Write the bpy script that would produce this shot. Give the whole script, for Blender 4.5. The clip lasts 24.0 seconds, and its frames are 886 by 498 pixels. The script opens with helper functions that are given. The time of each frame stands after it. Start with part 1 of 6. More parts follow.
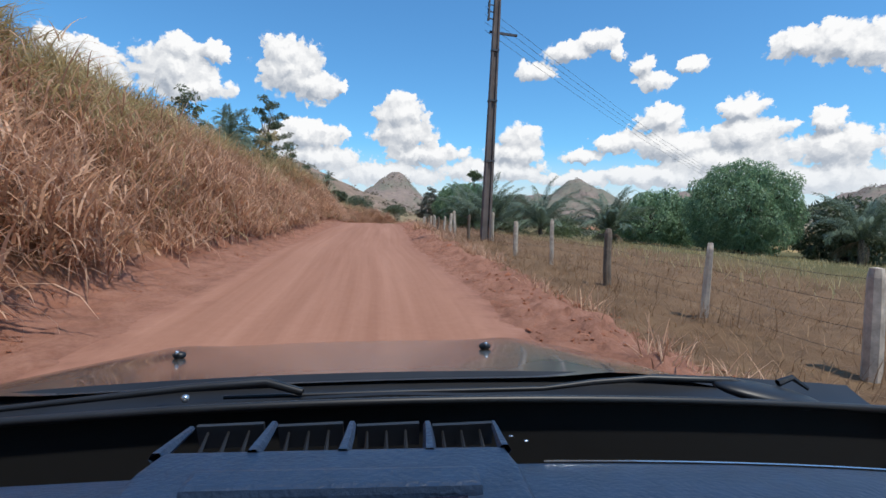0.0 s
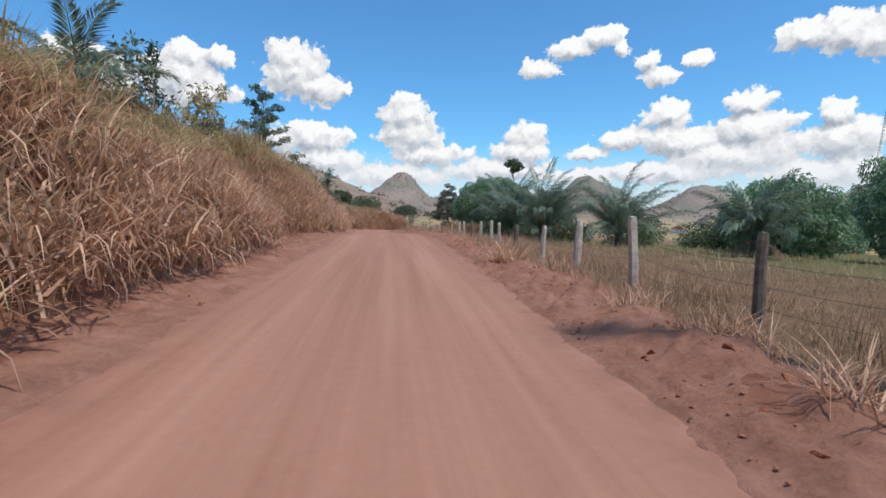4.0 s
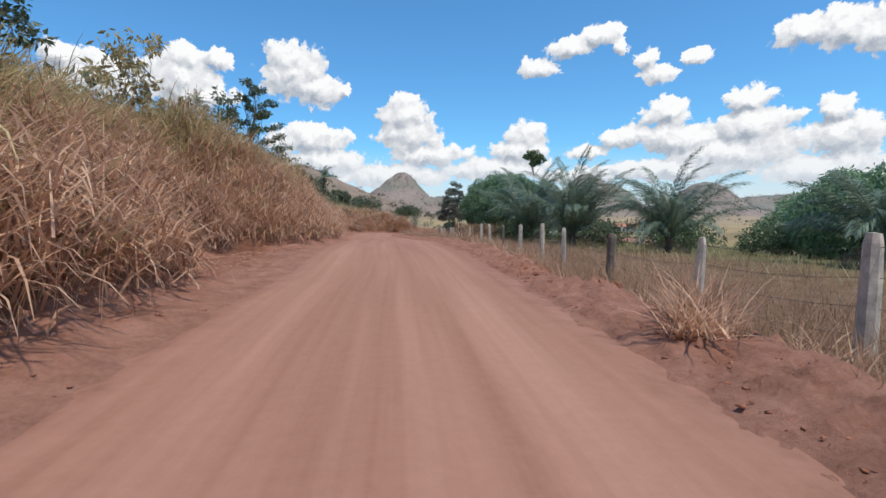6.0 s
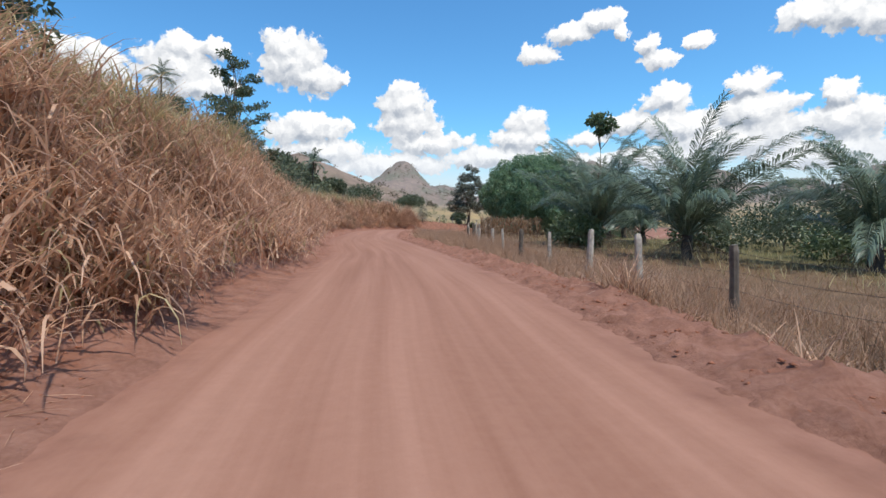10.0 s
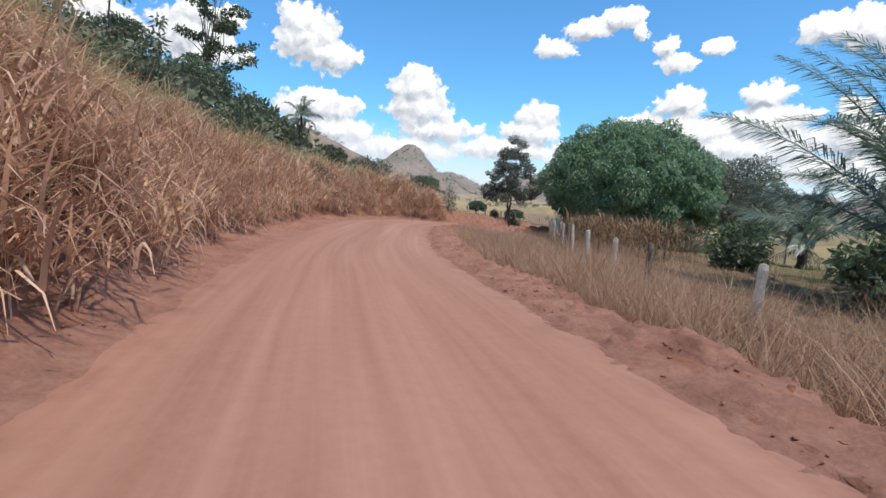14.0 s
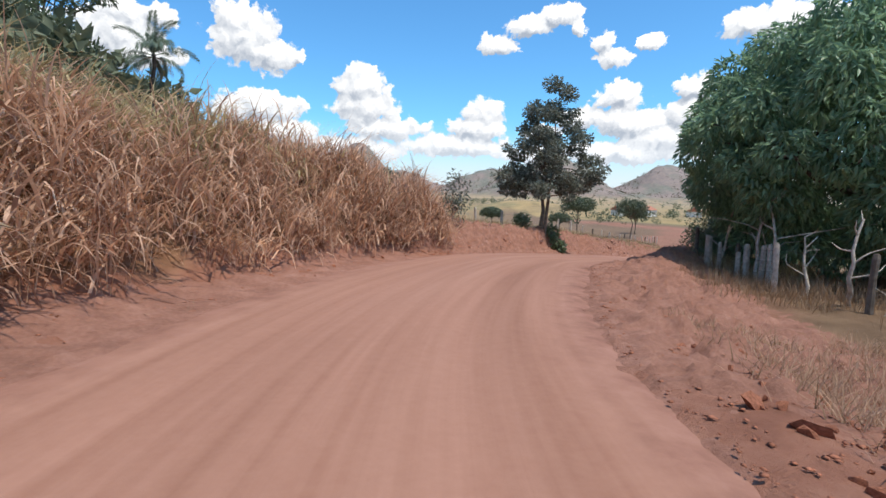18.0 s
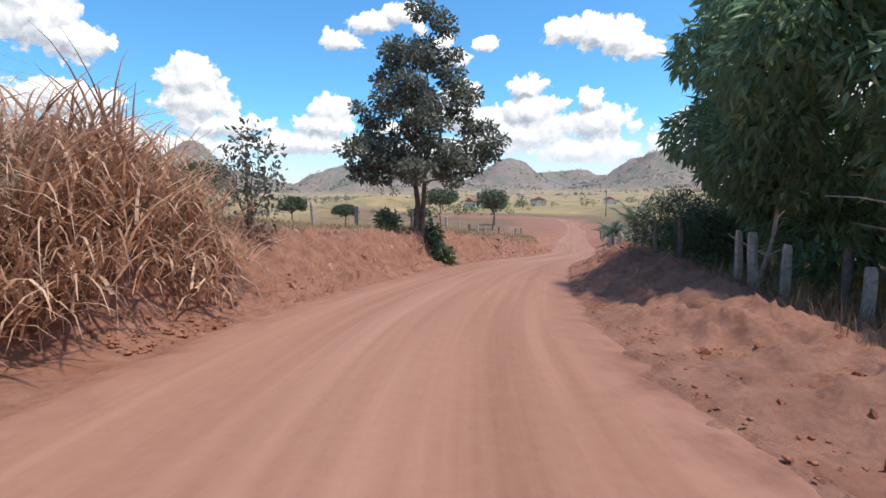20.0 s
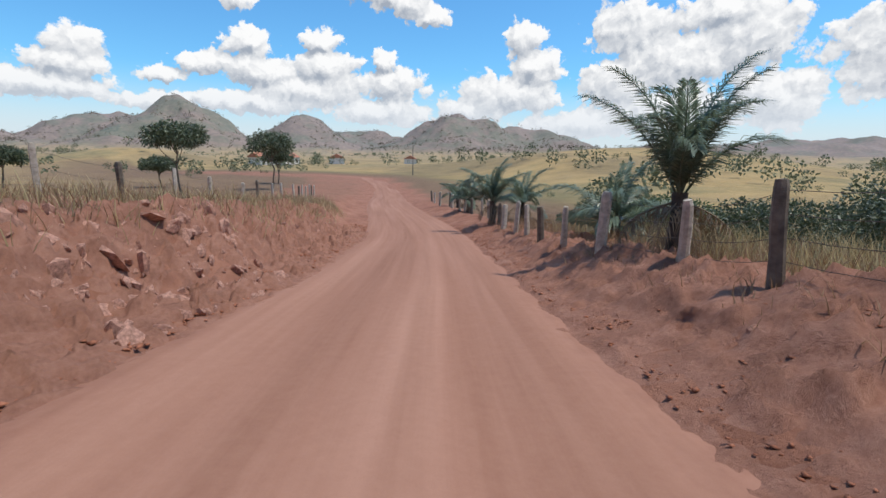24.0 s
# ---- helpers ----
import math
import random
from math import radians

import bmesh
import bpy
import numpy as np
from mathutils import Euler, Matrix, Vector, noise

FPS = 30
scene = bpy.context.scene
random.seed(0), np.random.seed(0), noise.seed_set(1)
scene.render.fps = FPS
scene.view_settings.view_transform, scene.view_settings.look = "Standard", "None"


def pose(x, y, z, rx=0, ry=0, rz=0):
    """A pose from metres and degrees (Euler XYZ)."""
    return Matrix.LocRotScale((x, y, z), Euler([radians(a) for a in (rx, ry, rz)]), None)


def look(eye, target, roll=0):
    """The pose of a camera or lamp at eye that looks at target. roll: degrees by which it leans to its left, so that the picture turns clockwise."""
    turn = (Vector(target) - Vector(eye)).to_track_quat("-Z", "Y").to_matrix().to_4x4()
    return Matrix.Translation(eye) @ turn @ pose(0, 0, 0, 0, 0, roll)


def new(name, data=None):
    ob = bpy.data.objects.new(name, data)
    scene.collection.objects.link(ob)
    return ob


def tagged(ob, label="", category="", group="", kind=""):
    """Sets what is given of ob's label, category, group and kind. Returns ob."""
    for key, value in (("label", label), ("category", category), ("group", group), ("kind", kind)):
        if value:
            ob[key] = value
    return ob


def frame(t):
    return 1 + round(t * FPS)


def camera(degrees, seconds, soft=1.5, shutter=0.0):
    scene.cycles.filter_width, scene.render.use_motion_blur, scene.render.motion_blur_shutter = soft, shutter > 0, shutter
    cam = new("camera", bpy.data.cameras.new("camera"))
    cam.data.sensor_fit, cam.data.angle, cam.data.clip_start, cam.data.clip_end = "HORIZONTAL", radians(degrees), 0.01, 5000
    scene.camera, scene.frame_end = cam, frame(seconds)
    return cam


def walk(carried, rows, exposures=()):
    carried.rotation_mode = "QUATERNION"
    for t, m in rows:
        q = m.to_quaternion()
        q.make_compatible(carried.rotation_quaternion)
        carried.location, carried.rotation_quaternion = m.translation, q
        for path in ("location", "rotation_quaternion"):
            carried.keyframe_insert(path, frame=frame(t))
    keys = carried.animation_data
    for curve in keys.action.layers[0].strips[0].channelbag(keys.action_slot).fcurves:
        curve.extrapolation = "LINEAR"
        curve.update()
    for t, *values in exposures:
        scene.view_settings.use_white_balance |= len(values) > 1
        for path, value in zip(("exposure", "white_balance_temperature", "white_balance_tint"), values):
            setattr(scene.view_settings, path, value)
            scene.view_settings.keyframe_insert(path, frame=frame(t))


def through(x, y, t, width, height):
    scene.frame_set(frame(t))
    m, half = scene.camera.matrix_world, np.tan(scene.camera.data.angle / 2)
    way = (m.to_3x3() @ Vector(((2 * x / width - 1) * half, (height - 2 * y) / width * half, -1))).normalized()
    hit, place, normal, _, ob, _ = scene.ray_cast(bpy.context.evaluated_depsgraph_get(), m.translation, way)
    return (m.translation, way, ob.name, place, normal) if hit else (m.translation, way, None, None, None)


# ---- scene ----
cam = camera(84.0, 24.0, soft=1.5)

# seconds, eye, then degrees: heading to the right of north, tilt up, lean to the left
PATH = [
    (0.0, -0.00, -0.00, 1.60, 6.50, -3.68, 1.50),
    (0.5, -0.07, 1.84, 1.66, 6.07, -3.70, 1.25),
    (1.0, -0.18, 3.77, 1.71, 5.89, -3.71, 1.31),
    (1.5, -0.26, 5.82, 1.79, 5.81, -3.69, 1.17),
    (2.0, -0.33, 7.99, 1.85, 5.75, -3.70, 1.15),
    (2.5, -0.44, 10.16, 1.88, 5.74, -3.78, 1.17),
    (3.0, -0.59, 12.24, 1.90, 5.72, -3.78, 1.02),
    (3.5, -0.75, 14.24, 1.92, 5.71, -3.75, 0.76),
    (4.0, -0.90, 16.15, 1.90, 5.70, -3.70, 0.44),
    (4.5, -1.01, 17.99, 1.89, 5.69, -3.67, 0.12),
    (5.0, -1.05, 19.77, 1.91, 5.69, -3.70, -0.15),
    (5.5, -1.09, 21.50, 1.95, 5.62, -3.66, -0.20),
    (6.0, -1.16, 23.25, 2.00, 5.62, -3.71, -0.17),
    (6.5, -1.20, 25.02, 2.05, 5.65, -3.68, -0.24),
    (7.0, -1.24, 26.78, 2.09, 5.59, -3.75, -0.33),
    (7.5, -1.28, 28.53, 2.11, 5.59, -3.68, -0.23),
    (8.0, -1.33, 30.25, 2.16, 5.63, -3.69, -0.13),
    (8.5, -1.37, 31.95, 2.17, 5.60, -3.84, -0.14),
    (9.0, -1.40, 33.75, 2.18, 5.56, -4.00, -0.23),
    (9.5, -1.46, 35.64, 2.24, 5.52, -4.55, -0.35),
    (10.0, -1.59, 37.64, 2.29, 5.52, -4.97, -0.67),
    (10.5, -1.74, 39.67, 2.26, 5.49, -5.63, -0.90),
    (11.0, -1.81, 41.70, 2.28, 5.52, -6.03, -0.30),
    (11.5, -1.84, 43.82, 2.25, 5.58, -6.23, 0.77),
    (12.0, -1.88, 46.12, 2.19, 5.66, -6.31, 1.98),
    (12.5, -1.97, 48.69, 2.11, 5.72, -6.34, 2.97),
    (13.0, -2.17, 51.64, 2.01, 5.74, -6.39, 3.40),
    (13.5, -2.29, 54.68, 1.90, 5.70, -6.40, 3.38),
    (14.0, -2.52, 57.75, 1.78, 5.49, -6.42, 3.84),
    (14.5, -2.77, 60.77, 1.71, 5.58, -6.42, 5.24),
    (15.0, -2.97, 63.82, 1.68, 5.32, -6.59, 5.53),
    (15.5, -3.16, 66.97, 1.61, 5.21, -6.45, 5.17),
    (16.0, -3.33, 70.20, 1.56, 5.12, -6.42, 3.80),
    (16.5, -3.16, 73.38, 1.52, 5.34, -6.50, 3.34),
    (17.0, -2.89, 76.46, 1.50, 6.32, -6.47, 2.85),
    (17.5, -2.62, 79.42, 1.51, 7.94, -6.59, 2.06),
    (18.0, -2.33, 82.10, 1.45, 10.92, -6.41, 1.58),
    (18.5, -1.90, 84.70, 1.35, 14.82, -6.14, 1.23),
    (19.0, -1.22, 87.20, 1.24, 19.18, -5.96, 0.85),
    (19.5, -0.28, 89.59, 1.12, 23.54, -6.06, 0.27),
    (20.0, 0.90, 92.16, 1.05, 27.45, -6.64, -0.69),
    (20.5, 2.25, 94.69, 0.91, 31.38, -7.22, -1.43),
    (21.0, 3.75, 97.15, 0.69, 35.42, -8.38, -1.19),
    (21.5, 5.43, 99.60, 0.42, 38.26, -9.11, -1.40),
    (22.0, 7.26, 102.06, 0.14, 41.19, -9.65, -0.52),
    (22.5, 9.25, 104.46, -0.16, 44.19, -9.62, 0.05),
    (23.0, 11.27, 106.61, -0.45, 47.13, -9.71, 0.50),
    (23.5, 13.56, 108.89, -0.74, 49.72, -10.34, 0.85),
    (24.0, 15.91, 111.14, -1.10, 50.65, -11.04, 0.93),
]


def aimed(x, y, z, yaw, pitch, roll):
    a, b = radians(yaw), radians(pitch)
    return look((x, y, z), (x + math.sin(a) * math.cos(b), y + math.cos(a) * math.cos(b), z + math.sin(b)), roll)


walk(cam, [(row[0], aimed(*row[1:])) for row in PATH],
     exposures=[(0, 0.0), (8, 0.02), (10, 0.1), (14, 0.2), (17, 0.22), (20, 0.3), (22, 0.22), (23, 0.0), (24, 0.0)])

# ---- sky, sun ----
SUN_AZ, SUN_EL = 140.0, 67.0
sun = new("sun", bpy.data.lights.new("sun", "SUN"))
sun.data.energy, sun.data.angle, sun.data.color = 3.4, radians(2.5), (1.0, 0.95, 0.87)
sun.matrix_world = look((math.sin(radians(SUN_AZ)) * math.cos(radians(SUN_EL)) * 50, math.cos(radians(SUN_AZ)) * math.cos(radians(SUN_EL)) * 50, math.sin(radians(SUN_EL)) * 50), (0, 0, 0))

# clouds: heading, height and half sizes of each puff, in degrees
CLOUDS_LEFT = [(-29.4, 13.1, 4.3, 2.4), (-31.4, 14.5, 1.9, 1.4), (-21.9, 13.9, 4.2, 2.6), (-21.5, 15.8, 2.3, 1.4), (-18.4, 15.9, 1.4, 1.2), (-20.4, 12.5, 3.8, 1.5), (-10.8, 15.3, 3.9, 3.0), (-11.4, 16.9, 2.7, 1.7), (-8.5, 13.8, 3.1, 2.0), (-5.3, 13.9, 1.1, 0.7), (-9.5, 8.7, 4.6, 1.7), (-7.4, 6.3, 5.7, 1.5), (1.3, 11.7, 3.1, 2.2), (1.9, 9.3, 4.2, 1.9), (4.2, 7.1, 4.6, 1.4), (-0.4, 4.8, 7.2, 1.4), (15.1, 9.2, 2.4, 1.8), (14.2, 7.4, 3.5, 1.4), (12.0, 5.5, 5.7, 1.4)]
CLOUDS_HIGH = [(22.9, 19.0, 2.6, 1.0), (19.9, 18.0, 2.7, 1.2), (16.6, 16.1, 2.6, 1.2), (25.2, 17.8, 0.8, 1.0), (27.8, 16.2, 1.6, 1.0), (28.9, 14.5, 1.7, 1.2), (32.4, 15.8, 1.6, 0.8), (41.2, 16.5, 2.5, 1.3), (44.4, 16.3, 2.8, 1.9), (46.7, 15.6, 2.6, 2.0), (48.8, 14.2, 2.2, 1.1)]
CLOUDS_MID = [(29.8, 10.8, 2.9, 1.4), (26.0, 8.4, 3.1, 1.3), (21.9, 7.1, 2.1, 0.9), (31.0, 7.9, 4.6, 1.7), (36.9, 11.2, 2.5, 1.4), (37.4, 9.0, 4.0, 1.9), (35.6, 6.4, 6.8, 1.9), (43.9, 9.6, 1.6, 1.2), (44.8, 7.3, 3.7, 2.0), (30.0, 5.0, 8.5, 1.3), (42.9, 4.4, 6.4, 1.5), (21.0, 4.6, 5.0, 1.0)]
CLOUDS_RIGHT = [(59.2, 12.1, 2.0, 2.2), (60.5, 9.2, 3.1, 2.2), (57.6, 6.4, 5.9, 2.6), (52.8, 4.7, 3.7, 1.5), (70.0, 12.8, 4.4, 3.0), (68.8, 7.7, 4.0, 2.7), (75.1, 9.3, 6.8, 3.0), (81.2, 11.4, 4.5, 3.6), (83.4, 5.6, 4.3, 3.3), (74.1, 4.2, 8.7, 2.4), (65.4, 3.3, 7.9, 1.6), (78.6, 13.6, 5.1, 1.8), (92.0, 9.0, 6.0, 4.0), (102.0, 7.0, 7.0, 3.0)]

world = bpy.data.worlds.new("world")
scene.world = world
world.use_nodes = True
wt = world.node_tree
wt.nodes.clear()


def wn(kind, **sets):
    n = wt.nodes.new(kind)
    for k, v in sets.items():
        if k == "op":
            n.operation = v
        else:
            n.inputs[int(k[1:])].default_value = v
    return n


def wl(a, i, b, j):
    wt.links.new(a.outputs[i], b.inputs[j])


def wmath(op, a, b=None, clamp=False):
    n = wn("ShaderNodeMath", op=op)
    n.use_clamp = clamp
    for i, v in enumerate((a, b)):
        if v is None:
            continue
        if isinstance(v, (int, float)):
            n.inputs[i].default_value = v
        else:
            wt.links.new(v, n.inputs[i])
    return n.outputs[0]


sky = wt.nodes.new("ShaderNodeTexSky")
sky.sky_type, sky.sun_disc = "NISHITA", False
sky.sun_elevation, sky.sun_rotation = radians(SUN_EL), radians(SUN_AZ)
sky.air_density, sky.dust_density, sky.ozone_density = 1.0, 0.6, 1.6
coord = wn("ShaderNodeTexCoord")
sep = wn("ShaderNodeSeparateXYZ")
wl(coord, "Generated", sep, 0)
azimuth = wmath("MULTIPLY", wmath("ARCTAN2", sep.outputs[0], sep.outputs[1]), 180 / math.pi)
height = wmath("MULTIPLY", wmath("ARCSINE", sep.outputs[2]), 180 / math.pi)
flat = wn("ShaderNodeCombineXYZ")
wt.links.new(azimuth, flat.inputs[0])
wt.links.new(height, flat.inputs[1])


def sky_noise(scale, detail, shift=(0, 0, 0), rough=0.55):
    add = wn("ShaderNodeVectorMath", op="ADD")
    wl(flat, 0, add, 0)
    add.inputs[1].default_value = shift
    n = wn("ShaderNodeTexNoise")
    n.inputs["Scale"].default_value, n.inputs["Detail"].default_value, n.inputs["Roughness"].default_value = scale, detail, rough
    wl(add, 0, n, "Vector")
    return n


def bend(at, scale, across, up):
    """Pushes the headings about by noise."""
    n = sky_noise(scale, 6.0, (scale * 7, 0, 0), 0.6)
    off = wn("ShaderNodeVectorMath", op="SUBTRACT")
    wl(n, "Color", off, 0)
    off.inputs[1].default_value = (0.5, 0.5, 0.5)
    big = wn("ShaderNodeVectorMath", op="MULTIPLY")
    wl(off, 0, big, 0)
    big.inputs[1].default_value = (across, up, 0)
    sum_ = wn("ShaderNodeVectorMath", op="ADD")
    wl(at, 0, sum_, 0)
    wl(big, 0, sum_, 1)
    return sum_


bent = bend(bend(flat, 0.5, 2.6, 1.7), 2.2, 0.8, 0.6)


def bubbles(at, scale):
    v = wt.nodes.new("ShaderNodeTexVoronoi")
    v.feature = "SMOOTH_F1"
    v.inputs["Scale"].default_value, v.inputs["Smoothness"].default_value = scale, 0.22
    wl(at, 0, v, "Vector")
    return wmath("SUBTRACT", 0.42, v.outputs["Distance"])


def soft_least(a, b):
    n = wn("ShaderNodeMath", op="SMOOTH_MIN")
    n.inputs[2].default_value = 0.22
    wt.links.new(a, n.inputs[0])
    wt.links.new(b, n.inputs[1])
    return n.outputs[0]


def thickness(shift):
    """How deep in cloud a heading lies: heaped puffs with bubbles on them."""
    at = wn("ShaderNodeVectorMath", op="ADD")
    wl(bent, 0, at, 0)
    at.inputs[1].default_value = shift
    near = None
    for a, e, rx, ry in CLOUDS_LEFT + CLOUDS_HIGH + CLOUDS_MID + CLOUDS_RIGHT:
        d = wn("ShaderNodeVectorMath", op="SUBTRACT")
        wl(at, 0, d, 0)
        d.inputs[1].default_value = (a, e, 0)
        m = wn("ShaderNodeVectorMath", op="MULTIPLY")
        wl(d, 0, m, 0)
        m.inputs[1].default_value = (1 / rx, 1 / ry, 0)
        ln = wn("ShaderNodeVectorMath", op="LENGTH")
        wl(m, 0, ln, 0)
        v = ln.outputs["Value"]
        near = v if near is None else soft_least(near, v)
    heaps = wmath("ADD", wmath("MULTIPLY", bubbles(at, 0.55), 0.55), wmath("MULTIPLY", bubbles(at, 1.35), 0.36))
    heaps = wmath("ADD", heaps, wmath("MULTIPLY", bubbles(at, 3.1), 0.09))
    wisps = sky_noise(2.2, 7.0, (shift[0], shift[1], 3.0), 0.65)
    heaps = wmath("ADD", heaps, wmath("MULTIPLY", wmath("SUBTRACT", wisps.outputs[0], 0.5), 0.3))
    return wmath("ADD", wmath("SUBTRACT", 1.10, near), heaps)


thick = thickness((0, 0, 0))
sunward = thickness((0.35, 0.8, 0))
# wide fields of cloud behind the walker's back keep the light of the sky whole
back = sky_noise(0.045, 5.0, (13.0, 4.0, 2.0))
side = wmath("ABSOLUTE", wmath("SUBTRACT", azimuth, 32.0))
away = wmath("MULTIPLY", wmath("SUBTRACT", side, 78.0), 0.06, True)
backmask = wmath("MULTIPLY", wmath("MULTIPLY", wmath("SUBTRACT", back.outputs[0], 0.52), 8.0, True), away)
mask_n = wn("ShaderNodeMapRange")
mask_n.interpolation_type = "SMOOTHSTEP"
wt.links.new(thick, mask_n.inputs[0])
mask_n.inputs[1].default_value, mask_n.inputs[2].default_value = -0.06, 0.13
mask_n.inputs[3].default_value, mask_n.inputs[4].default_value = 0.0, 1.0
mask = wmath("MAXIMUM", mask_n.outputs[0], backmask)
# the sides towards the sun are white, the folds and undersides grey
lit = wmath("ADD", wmath("MULTIPLY", wmath("SUBTRACT", thick, sunward), 1.0), 0.60, True)
tone = wn("ShaderNodeMix")
tone.data_type = "RGBA"
wt.links.new(lit, tone.inputs[0])
tone.inputs[6].default_value = (3.7, 4.2, 5.0, 1)
tone.inputs[7].default_value = (9.7, 9.75, 9.8, 1)
deep = wn("ShaderNodeMix")
deep.data_type, deep.blend_type = "RGBA", "MULTIPLY"
deep.inputs[0].default_value = 1.0
wl(sky, 0, deep, 6)
deep.inputs[7].default_value = (0.70, 1.36, 1.76, 1)
mix = wn("ShaderNodeMix")
mix.data_type = "RGBA"
wt.links.new(mask, mix.inputs[0])
wl(deep, 2, mix, 6)
wl(tone, 2, mix, 7)
bg = wn("ShaderNodeBackground")
# pale haze low over the plain
haze = wn("ShaderNodeMapRange")
haze.interpolation_type = "SMOOTHSTEP"
wt.links.new(height, haze.inputs[0])
haze.inputs[1].default_value, haze.inputs[2].default_value = 8.5, 0.5
haze.inputs[3].default_value, haze.inputs[4].default_value = 0.0, 0.85
pale = wn("ShaderNodeMix")
pale.data_type = "RGBA"
wt.links.new(haze.outputs[0], pale.inputs[0])
wl(mix, 2, pale, 6)
pale.inputs[7].default_value = (7.4, 8.0, 8.7, 1)
wl(pale, 2, bg, 0)
bg.inputs[1].default_value = 0.1
out = wn("ShaderNodeOutputWorld")
wl(bg, 0, out, 0)

# ---- materials ----
def material(name, build):
    m = bpy.data.materials.new(name)
    m.use_nodes = True
    nt = m.node_tree
    nt.nodes.clear()
    o = nt.nodes.new("ShaderNodeOutputMaterial")
    p = nt.nodes.new("ShaderNodeBsdfPrincipled")
    nt.links.new(p.outputs[0], o.inputs[0])
    build(nt, p)
    return m


def node(nt, kind, **sets):
    n = nt.nodes.new(kind)
    for k, v in sets.items():
        n.inputs[k.replace("_", " ")].default_value = v
    return n


def noise_tex(nt, scale, detail=4.0, rough=0.55, space="Object", stretch=None):
    c = nt.nodes.new("ShaderNodeTexCoord")
    n = node(nt, "ShaderNodeTexNoise", Scale=scale, Detail=detail, Roughness=rough)
    if stretch:
        mp = nt.nodes.new("ShaderNodeMapping")
        mp.inputs["Scale"].default_value = stretch
        nt.links.new(c.outputs[space], mp.inputs[0])
        nt.links.new(mp.outputs[0], n.inputs["Vector"])
    else:
        nt.links.new(c.outputs[space], n.inputs["Vector"])
    return n.outputs[0]


def ramp(nt, src, stops):
    r = nt.nodes.new("ShaderNodeValToRGB")
    while len(r.color_ramp.elements) < len(stops):
        r.color_ramp.elements.new(0.5)
    for el, (p, c) in zip(r.color_ramp.elements, stops):
        el.position, el.color = p, (*c, 1)
    nt.links.new(src, r.inputs[0])
    return r.outputs[0]


def blend(nt, fac, a, b, kind="MIX"):
    x = nt.nodes.new("ShaderNodeMix")
    x.data_type, x.blend_type = "RGBA", kind
    for i, v in ((0, fac), (6, a), (7, b)):
        if isinstance(v, tuple):
            x.inputs[i].default_value = (*v, 1)
        elif isinstance(v, (int, float)):
            x.inputs[i].default_value = v
        else:
            nt.links.new(v, x.inputs[i])
    return x.outputs[2]


def bump(nt, p, src, strength, distance):
    b = node(nt, "ShaderNodeBump", Strength=strength, Distance=distance)
    nt.links.new(src, b.inputs["Height"])
    nt.links.new(b.outputs[0], p.inputs["Normal"])


def attribute(nt, name):
    a = nt.nodes.new("ShaderNodeAttribute")
    a.attribute_name = name
    return a.outputs["Fac"]


def m_plain(name, color, rough=0.6, metal=0.0, vary=0.15, scale=6.0, relief=0.0, spec=0.5):
    def build(nt, p):
        n = noise_tex(nt, scale, 5.0)
        lo = tuple(c * (1 - vary) for c in color)
        hi = tuple(min(1, c * (1 + vary)) for c in color)
        nt.links.new(ramp(nt, n, [(0.3, lo), (0.7, hi)]), p.inputs["Base Color"])
        p.inputs["Roughness"].default_value, p.inputs["Metallic"].default_value = rough, metal
        p.inputs["Specular IOR Level"].default_value = spec
        if relief:
            bump(nt, p, noise_tex(nt, scale * 6, 4.0), relief, 0.01)
    return material(name, build)


def m_leaf(name, dark, light, rough=0.5, through=0.25, spec=0.4):
    """Leaves vary from one to the next and let some light through."""
    def build(nt, p):
        g = nt.nodes.new("ShaderNodeNewGeometry")
        col = ramp(nt, g.outputs["Random Per Island"], [(0.0, dark), (0.6, tuple((a + b) / 2 for a, b in zip(dark, light))), (1.0, light)])
        col = blend(nt, 0.35, col, ramp(nt, noise_tex(nt, 0.9, 3.0), [(0.3, dark), (0.7, light)]))
        nt.links.new(col, p.inputs["Base Color"])
        p.inputs["Roughness"].default_value = rough
        p.inputs["Specular IOR Level"].default_value = spec
        t = nt.nodes.new("ShaderNodeBsdfTranslucent")
        nt.links.new(col, t.inputs[0])
        s = nt.nodes.new("ShaderNodeMixShader")
        s.inputs[0].default_value = through
        nt.links.new(p.outputs[0], s.inputs[1])
        nt.links.new(t.outputs[0], s.inputs[2])
        nt.links.new(s.outputs[0], [n for n in nt.nodes if n.type == "OUTPUT_MATERIAL"][0].inputs[0])
    return material(name, build)


